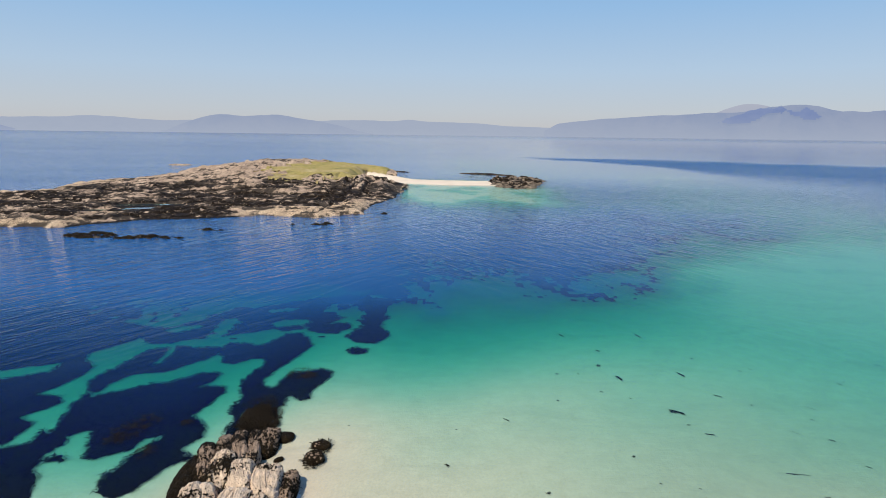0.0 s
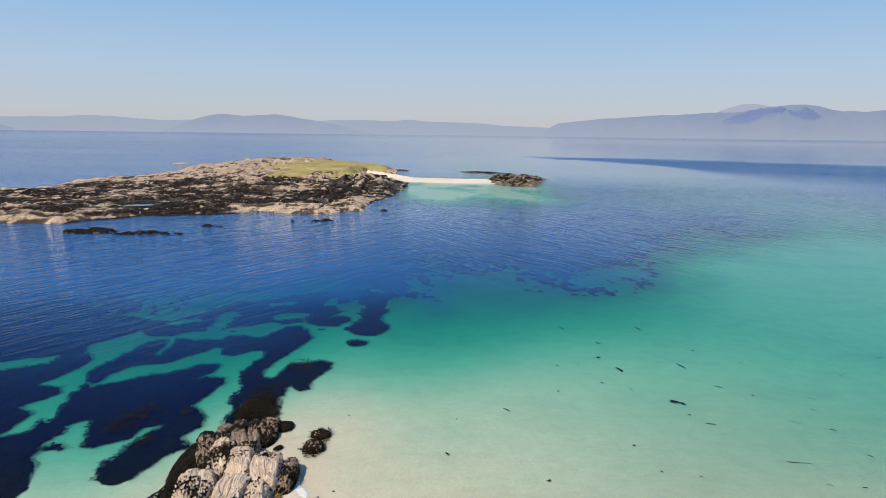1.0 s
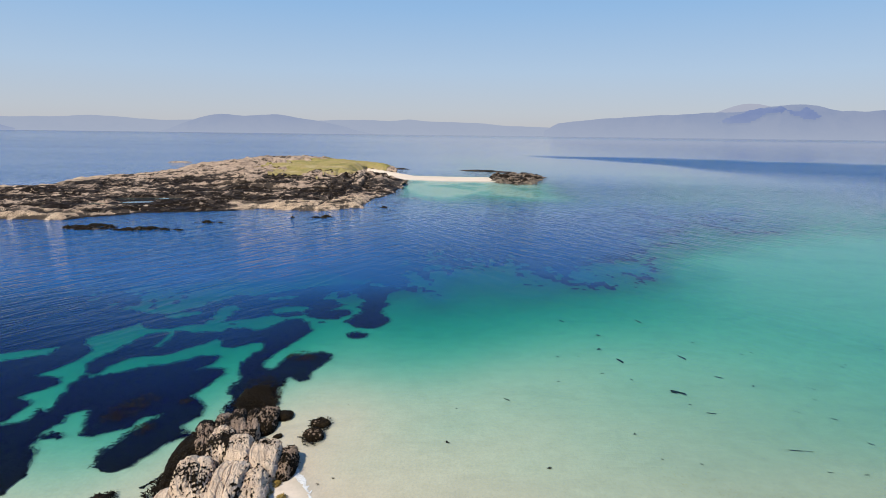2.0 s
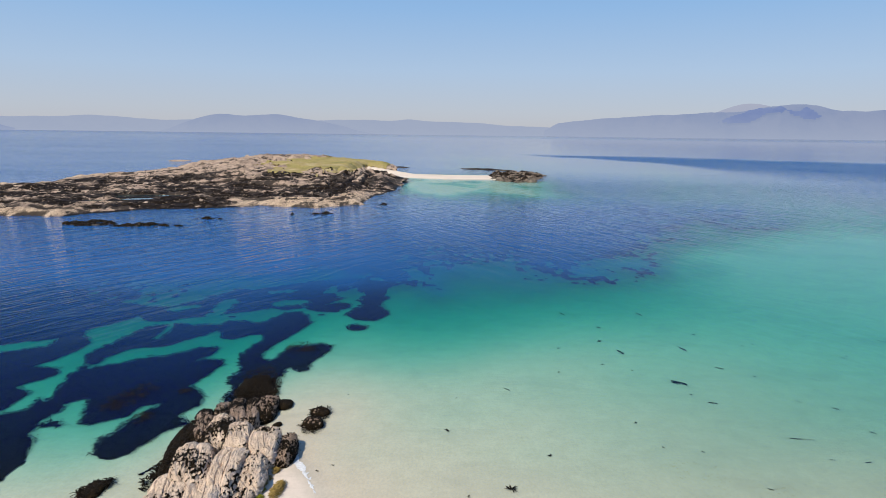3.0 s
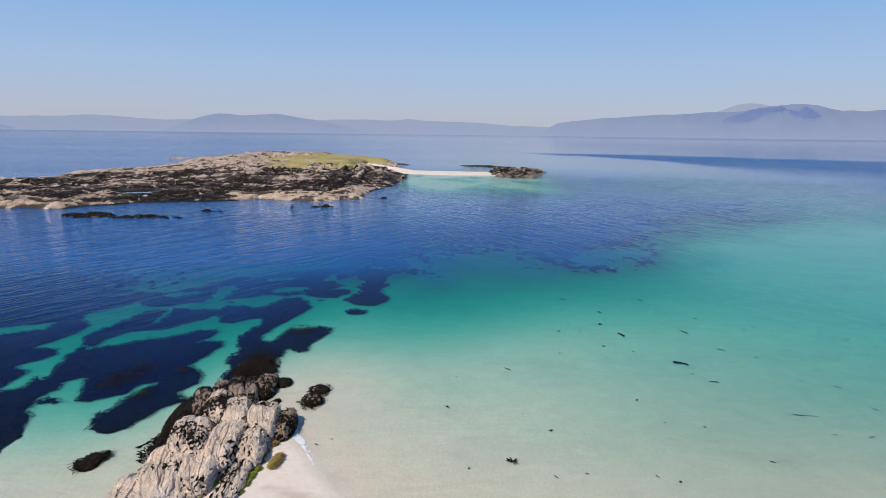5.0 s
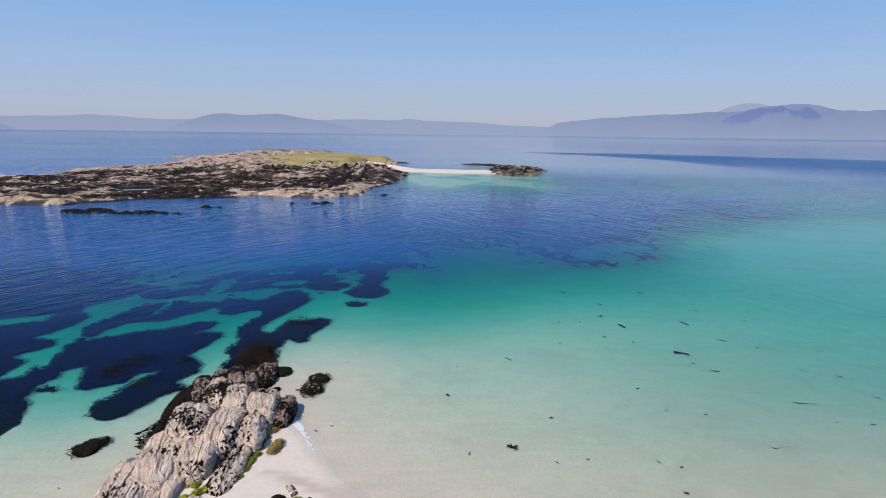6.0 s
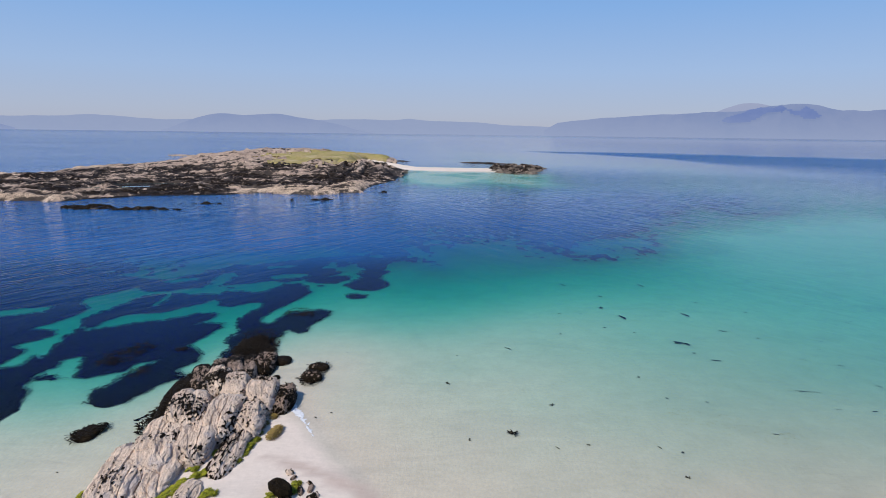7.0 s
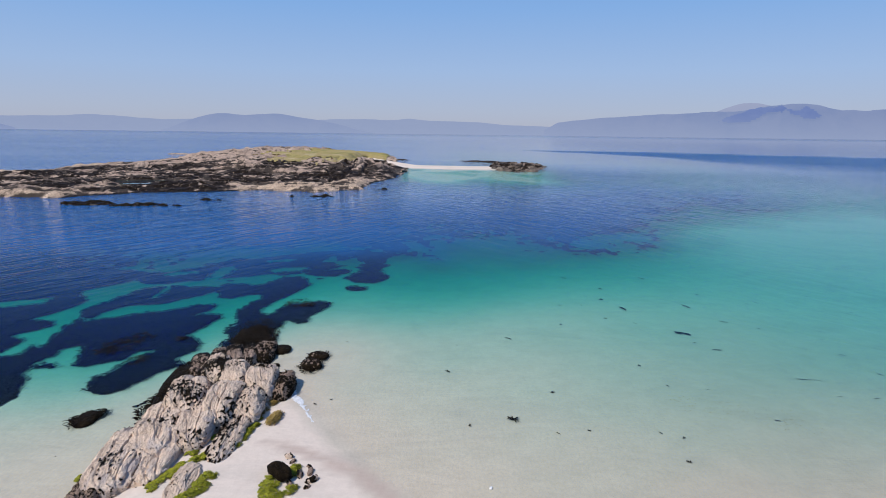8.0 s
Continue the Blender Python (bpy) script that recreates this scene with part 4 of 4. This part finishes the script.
def slab(x, y, z, half, turn, seed, material=ROCK_PALE, cut=0.12, size=0.07, share=0.22, rough=0.72, tip=0.0, label="", weed=WEED):
    m = pose(x, y, z, tip, 0, turn)
    me = rock_mesh("rock_slab", half, seed, 6, rough, 3.2)
    me.shade_flat()
    ob = part("rock_slab", me, material, ridge, label)
    ob.matrix_local = m
    t = tuft_mesh("wrack", me, m, seed, cut, size, share)
    if len(t.vertices):
        w = part("wrack", t, weed, ob, "black clumps of wrack", "stuff")
    return ob


slab(-17.2, 31.4, 0.15, (1.4, 3.6, 1.15), 8, 1, cut=0.11)
slab(-16.5, 34.6, 0.2, (1.4, 3.8, 1.30), 12, 2, cut=0.12)
slab(-15.3, 32.4, 0.1, (1.0, 3.6, 1.05), 6, 3, cut=0.25)
slab(-14.6, 35.6, 0.2, (1.2, 3.4, 1.35), 8, 4, cut=0.15)
slab(-16.4, 38.4, 0.3, (1.4, 2.8, 1.60), 14, 5, cut=-0.03)
slab(-14.0, 38.0, 0.25, (1.3, 3.4, 1.50), 6, 6, cut=0.09)
slab(-12.2, 34.9, 0.05, (0.8, 3.9, 0.95), 0, 7, cut=0.08)
slab(-12.5, 38.4, 0.15, (1.1, 2.6, 1.2), 8, 8, cut=0.07)
slab(-14.6, 42.3, 0.4, (1.15, 2.4, 1.45), 14, 9, cut=-0.08, rough=0.55)
slab(-12.6, 42.0, 0.35, (1.2, 2.4, 1.35), 8, 10, cut=0.04, size=0.09, rough=0.55)
slab(-11.1, 42.0, 0.1, (0.7, 2.1, 1.0), 4, 11, ROCK_BROWN, -0.04, 0.14, 0.5)
slab(-16.3, 43.6, 0.35, (1.1, 2.8, 1.35), 10, 12, cut=-0.10)
slab(-18.5, 46.2, -0.05, (0.75, 3.9, 0.75), 20, 13, ROCK_BROWN, -0.10, 0.12, 0.3, tip=-7)
slab(-17.4, 47.2, 0.0, (0.75, 4.2, 0.90), 18, 20, ROCK_BROWN, -0.05, 0.12, 0.3, tip=-8)
slab(-16.4, 47.8, 0.0, (0.75, 4.3, 0.95), 16, 14, ROCK_BROWN, -0.02, 0.12, 0.3, tip=-8)
slab(-15.4, 48.2, -0.05, (0.70, 4.0, 0.85), 13, 21, ROCK_BROWN, -0.06, 0.12, 0.3, tip=-7)
slab(-14.4, 49.2, 0.0, (0.9, 2.4, 0.75), 5, 15, ROCK_BROWN, -0.06, 0.15, 0.5)
slab(-18.0, 41.5, -0.05, (1.5, 5.0, 0.7), 12, 16, ROCK_BROWN, -0.6, 0.2, 0.7)
slab(-12.9, 29.0, 0.05, (0.75, 2.2, 0.9), 4, 17, cut=0.26)
slab(-17.4, 28.4, 0.05, (0.9, 1.6, 0.8), 8, 18, ROCK_BROWN, 0.05)
slab(-16.9, 54.0, -0.30, (1.6, 2.8, 0.38), 10, 19, ROCK_BROWN, -0.6, 0.22, 0.7)


def ground_z(x, y):
    return float(bed(np.array([x]), np.array([y]))[0])


def shaggy(name, spots, material, parent, seed, length, width, label=""):
    """A shaggy mat of short fronds over patches (x, y, radius, lift)."""
    rng = np.random.default_rng(seed)
    places = []
    for x, y, r, lift in spots:
        n = int((420 * r * r + 60) * (0.3 / max(length, 0.1)) ** 1.6)
        a, q = rng.uniform(0, 6.28, n), r * np.sqrt(rng.random(n))
        px, py = x + np.cos(a) * q, y + np.sin(a) * q * 1.5
        pz = np.maximum(bed(px, py), -0.05) + (0.35 if length < 0.2 else 1.0) * lift * (1 - (q / r) ** 2) + 0.03
        grown = vnoise(px / 0.3, py / 0.4, seed) + 0.5 * (1 - q / r) > (0.5 if length < 0.2 else 0.0)
        places += list(zip(px[grown], py[grown], pz[grown], rng.uniform(0, 6.28, n)[grown]))
    return part(name, frond_mesh(name, places, length, width, seed + 1, 0.72), material, parent, label, "stuff")


shaggy("fronds", [(-18.9, 38.2, 0.7, 0.35), (-18.6, 39.8, 0.9, 0.6), (-18.4, 41.6, 1.0, 0.7), (-18.2, 43.4, 1.0, 0.7), (-17.6, 45.0, 0.9, 0.6), (-19.1, 46.2, 0.7, 0.4)], WEED, ridge, 221, 0.4, 0.05, "dark wrack hanging down the seaward flank")
shaggy("fronds", [(-16.9, 53.0, 1.3, 0.15), (-16.9, 55.2, 1.2, 0.1), (-15.2, 52.6, 0.9, 0.12), (-14.4, 50.0, 0.7, 0.5), (-11.0, 42.8, 0.6, 1.05), (-10.7, 41.4, 0.5, 0.9)], WEED, ridge, 223, 0.4, 0.05, "dark wrack over the seaward end")
shaggy("algae", [(-12.2, 32.6, 0.4, 0.3), (-11.7, 33.4, 0.4, 0.3), (-11.45, 34.3, 0.32, 0.25), (-11.4, 35.2, 0.3, 0.25), (-11.3, 36.1, 0.25, 0.2), (-11.3, 36.9, 0.2, 0.2), (-12.7, 31.9, 0.4, 0.3), (-13.2, 31.4, 0.3, 0.25)], ALGAE, ridge, 201, 0.10, 0.03, "bright green algae along the foot of the rock")
shaggy("algae", [(-14.2, 28.9, 0.5, 0.2), (-14.0, 29.8, 0.5, 0.2), (-13.7, 30.8, 0.3, 0.1)], ALGAE, ridge, 203, 0.10, 0.03, "olive green algae in a sandy gap")
shaggy("algae", [(-12.0, 28.6, 0.6, 0.25), (-11.9, 29.6, 0.5, 0.2), (-12.2, 27.8, 0.5, 0.2)], ALGAE, ridge, 205, 0.10, 0.03, "bright green algae on the shaded side")
shaggy("algae", [(-13.7, 32.2, 0.35, 0.2), (-18.7, 30.4, 0.35, 0.3), (-18.4, 29.0, 0.4, 0.3), (-13.0, 34.2, 0.3, 0.2)], ALGAE, ridge, 207, 0.10, 0.03, "green algae in rock crevices")
shaggy("algae", [(-11.4, 38.6, 0.3, 0.15), (-11.2, 39.6, 0.3, 0.2), (-11.1, 40.5, 0.3, 0.2), (-11.5, 37.6, 0.3, 0.15)], OCHRE, ridge, 209, 0.16, 0.04, "olive weed at the waterline")


# ---- loose boulders and stones ----
def boulder(label, x, y, half, seed, material, cut, sink=0.35, size=0.14, share=0.5, name="boulder", weed=WEED, subdiv=4):
    ob = thing(name, label, name)
    m = pose(x, y, ground_z(x, y) + half[2] * (1 - 2 * sink), 0, 0, seed * 37 % 90 - 45)
    me = rock_mesh("rock", half, seed, subdiv, 0.8)
    r = part("rock", me, material, ob)
    r.matrix_local = m
    t = tuft_mesh("wrack", me, m, seed, cut, size, share)
    if len(t.vertices):
        part("wrack", t, weed, r, "shaggy brown wrack", "stuff")
    return ob


twin = boulder("round boulder shaggy with dark brown wrack in shallow water", -10.1, 46.8, (0.72, 0.9, 0.36), 31, ROCK_BROWN, -0.25, 0.2, 0.2, 0.8)
boulder("low boulder fringed with dark wrack beside a rounder one", -9.95, 49.0, (0.75, 0.6, 0.22), 32, ROCK_BROWN, -0.25, 0.25, 0.2, 0.8)
shaggy("fronds", [(-10.1, 46.6, 0.85, 0.2), (-9.9, 48.9, 0.8, 0.1)], WEED, twin, 211, 0.4, 0.04, "trailing dark fronds")
flat = boulder("low dark weed-covered rock awash in the shallows", -22.3, 37.2, (0.55, 1.0, 0.2), 33, ROCK_BROWN, -0.9, 0.3, 0.18, 0.8)
shaggy("fronds", [(-22.6, 36.8, 0.55, 0.2), (-22.2, 37.5, 0.6, 0.2), (-21.9, 38.1, 0.4, 0.1)], WEED, flat, 213, 0.45, 0.05, "dark wet fronds")
dark = boulder("dark beach boulder half covered in green algae", -8.35, 30.2, (0.45, 0.9, 0.40), 34, ROCK_DARK, -0.6, 0.2, 0.10, 0.6, subdiv=5)
shaggy("algae", [(-8.5, 29.0, 0.55, 0.3), (-8.2, 28.2, 0.6, 0.25), (-7.75, 30.6, 0.4, 0.3), (-7.75, 31.2, 0.3, 0.2), (-8.75, 29.6, 0.3, 0.3), (-7.5, 28.9, 0.4, 0.2)], ALGAE, dark, 215, 0.12, 0.03, "bright green algae")
ochre = boulder("small flat stone under ochre weed on wet sand", -10.4, 37.2, (0.22, 0.6, 0.07), 35, ROCK_BROWN, 0.9, 0.3, 0.1, 0.1, "stone")
shaggy("weed", [(-10.45, 36.6, 0.30, 0.12), (-10.4, 37.2, 0.36, 0.14), (-10.35, 37.8, 0.26, 0.12)], OCHRE, ochre, 217, 0.22, 0.05, "ochre weed")
for k, (x, y, a, b, h) in enumerate(((-8.35, 32.3, 0.24, 0.3, 0.16), (-8.0, 31.8, 0.14, 0.3, 0.12), (-7.35, 30.5, 0.15, 0.5, 0.12), (-6.6, 30.0, 0.24, 0.5, 0.15), (-6.85, 30.8, 0.18, 0.5, 0.14),
                                     (-7.05, 31.4, 0.12, 0.2, 0.08), (-7.75, 30.0, 0.16, 0.22, 0.10), (-7.6, 29.4, 0.2, 0.3, 0.12), (-6.7, 29.3, 0.12, 0.25, 0.09))):
    tagged(boulder("dark speckled stone half sunk in pale beach sand", x, y, (0.8 * a, 0.8 * b, h), 41 + k, ROCK_PALE if k % 3 == 0 else ROCK_BROWN, 0.08, 0.35, 0.04, 0.3, "stone", WEED, 4), group="beach stones")
boulder("small weedy stone at the seaward foot of a ridge", -12.9, 46.6, (0.25, 0.45, 0.2), 61, ROCK_BROWN, -0.9, 0.3, 0.1, 0.6, "stone", WEED, 3)
boulder("weedy stone at the seaward foot of a ridge", -13.3, 50.3, (0.7, 0.8, 0.3), 62, ROCK_BROWN, -0.6, 0.3, 0.15, 0.6)


# ---- weed tips that break the surface over the kelp ----
def weed_tips(label, spots, seed):
    rng = np.random.default_rng(seed)
    places = []
    for x, y, r in spots:
        for _ in range(int(26 * r * r + 30)):
            a, q = rng.uniform(0, 6.28), r * math.sqrt(rng.random())
            places.append((x + math.cos(a) * q, y + math.sin(a) * q * 1.4, 0.01, rng.uniform(0, 6.28)))
    tagged(part("weed_tips", frond_mesh("weed_tips", places, 0.4, 0.07, seed, 0.9), WEED), label, "seaweed", kind="stuff")


weed_tips("dark kelp tips breaking the surface", [(-27.3, 51.5, 1.5), (-26.6, 53.2, 1.2), (-27.6, 50.0, 0.9), (-24.2, 47.9, 0.8), (-22.9, 53.2, 0.4)], 301)
weed_tips("dark wrack tips at the seaward end of a ridge", [(-17.4, 57.6, 1.4), (-16.2, 56.2, 1.3), (-15.5, 54.6, 1.0)], 302)
weed_tips("a patch of floating kelp tips", [(-15.4, 65.4, 1.3), (-14.2, 64.6, 0.8)], 303)


# ---- drifted kelp on the sand bed ----
def drift_mesh(kind, seed):
    """One torn piece of kelp: a stalk, a bent blade or a ragged clump."""
    rng = np.random.default_rng(seed)
    places = []
    if kind == "stalk":
        places = [(-0.9, 0, 0.02, 0.0), (-0.3, 0.02, 0.03, 0.05), (0.25, 0.05, 0.02, -0.08)]
        return frond_mesh("drift_kelp", places, 0.85, 0.06, seed, 0.99, 0.1, True)
    if kind == "blade":
        places = [(-0.5, 0.0, 0.02, 0.05), (0.0, 0.03, 0.03, -0.1), (-0.1, -0.03, 0.03, 0.12)]
        return frond_mesh("drift_kelp", places, 0.55, 0.10, seed, 0.96, 0.12, True)
    for _ in range(16):
        places.append((rng.normal(0, 0.2), rng.normal(0, 0.2), rng.uniform(0.02, 0.12), rng.uniform(0, 6.28)))
    return frond_mesh("drift_kelp", places, 0.55, 0.07, seed, 0.85, 0.5, True)


DRIFT = {k: [drift_mesh(k, 400 + 10 * j + n) for n in range(3)] for j, k in enumerate(("stalk", "blade", "clump"))}
SAYS = {"stalk": "dark kelp stalk lying on pale sand under water", "blade": "torn blade of kelp drifted over pale sand", "clump": "ragged dark clump of drifted kelp on the sand bed"}
count = 0


def drift(kind, *spots):
    global count
    for x, y, turn, size in spots:
        count += 1
        ob = part("drift_kelp", DRIFT[kind][count % 3], KELP if kind != "clump" else WEED)
        ob.matrix_world = pose(x, y, min(ground_z(x, y) + 0.03, 9), 0, 0, turn) @ Matrix.Diagonal((1.15 * size, 1.2 * size, size, 1))
        tagged(ob, SAYS[kind], "seaweed", "drifted kelp pieces")


drift("stalk", (36.2, 58.3, -50, 0.58), (31.7, 53.0, -51, 0.48), (28.1, 45.7, -8, 0.86))
drift("blade", (22.7, 56.8, -40, 1.50), (6.0, 54.7, -49, 0.65), (15.9, 81.0, -68, 1.00), (19.4, 65.3, -73, 1.29), (26.1, 81.1, -74, 1.18), (7.3, 36.2, -58, 0.31), (13.7, 36.4, -65, 0.33), (26.6, 66.8, -72, 1.14))
drift("blade", (28.2, 60.9, -44, 0.74), (35.3, 68.7, -53, 0.51), (42.8, 72.1, -47, 0.49), (23.9, 52.3, -20, 0.70), (34.3, 51.5, -42, 0.52), (34.9, 55.7, -44, 0.37), (34.5, 47.0, -53, 0.44), (22.0, 38.4, -30, 0.38), (43.0, 64.6, -72, 0.52), (51.2, 70.7, -40, 0.68), (31.0, 42.2, 1, 0.38), (28.5, 42.5, -10, 0.34))
drift("clump", (4.7, 38.0, 1, 0.61), (19.3, 74.4, 2, 0.49), (18.0, 69.1, 2, 0.45), (22.2, 56.8, 2, 0.47), (0.6, 46.2, -20, 0.36), (8.0, 42.5, -20, 0.28))
drift("clump", (12.8, 66.4, 2, 0.27), (15.2, 66.5, 2, 0.22), (11.6, 59.1, 2, 0.24), (16.5, 61.4, 2, 0.30), (19.1, 59.9, 2, 0.25), (15.9, 48.1, 2, 0.24), (9.3, 36.6, 1, 0.19), (1.9, 37.0, 1, 0.16), (1.4, 52.5, 2, 0.17), (29.9, 72.0, 2, 0.30), (33.9, 68.0, 2, 0.28), (30.7, 58.7, 2, 0.24), (19.5, 43.4, 1, 0.18), (16.8, 44.0, 1, 0.19), (14.9, 35.8, 1, 0.18), (22.7, 54.1, 2, 0.23), (-8.2, 52.9, 2, 0.17), (43.8, 65.2, 2, 0.22))
drift("clump", (14.1, 32.9, 1, 0.25), (-21.5, 32.6, 1, 0.14), (-18.1, 38.4, 2, 0.16), (-7.5, 40.7, 2, 0.17), (-8.4, 39.9, 2, 0.20), (1.9, 37.2, 2, 0.12))


rng_litter = np.random.default_rng(77)
u_litter, v_litter = rng_litter.random(300), rng_litter.normal(0, 1, 300)
lx, ly = 16.0 + 8.5 * u_litter + 0.2 * v_litter, 41.4 - 3.6 * u_litter + 0.9 * v_litter
tagged(part("weed_litter", frond_mesh("weed_litter", list(zip(lx, ly, bed(lx, ly) + 0.02, rng_litter.uniform(0, 6.28, 300))), 0.07, 0.012, 78, 0.99), OCHRE),
       "fine dark weed litter drifted together on the sand bed", "seaweed", kind="stuff")


# ---- the small wave that breaks beside the ridge ----
def wave_edge(x, y):
    line = band(x, y, (-11.3, 43.4, 0.44), (-10.7, 42.3, 0.42), (-10.2, 41.3, 0.36), (-8.95, 39.1, 0.25), (-8.0, 37.1, 0.10))
    return line + 0.15 * fbm(x / 0.8, y / 1.2, 501) + 0.24 * fbm(x / 0.16, y / 0.22, 502)


tagged(part("foam", sheet("foam", lines((-12.2, -7, 0.04)), lines((36, 44.6, 0.06)), lambda x, y: np.maximum(bed(x, y), 0) + 0.02 + 0.04 * vnoise(x / 0.3, y / 0.4, 503) * step(0, 0.3, wave_edge(x, y)),
            lambda x, y, z: wave_edge(x, y) > 0.05), FOAM), "thin white foam of a small breaking wave", "foam", kind="stuff")

tagged(boulder("small white stone on wet sand at the water's edge", 2.7, 29.9, (0.10, 0.14, 0.1), 71, FOAM, 0.99, 0.2, 0.05, 0.0, "stone", WEED, 2), group="beach stones")
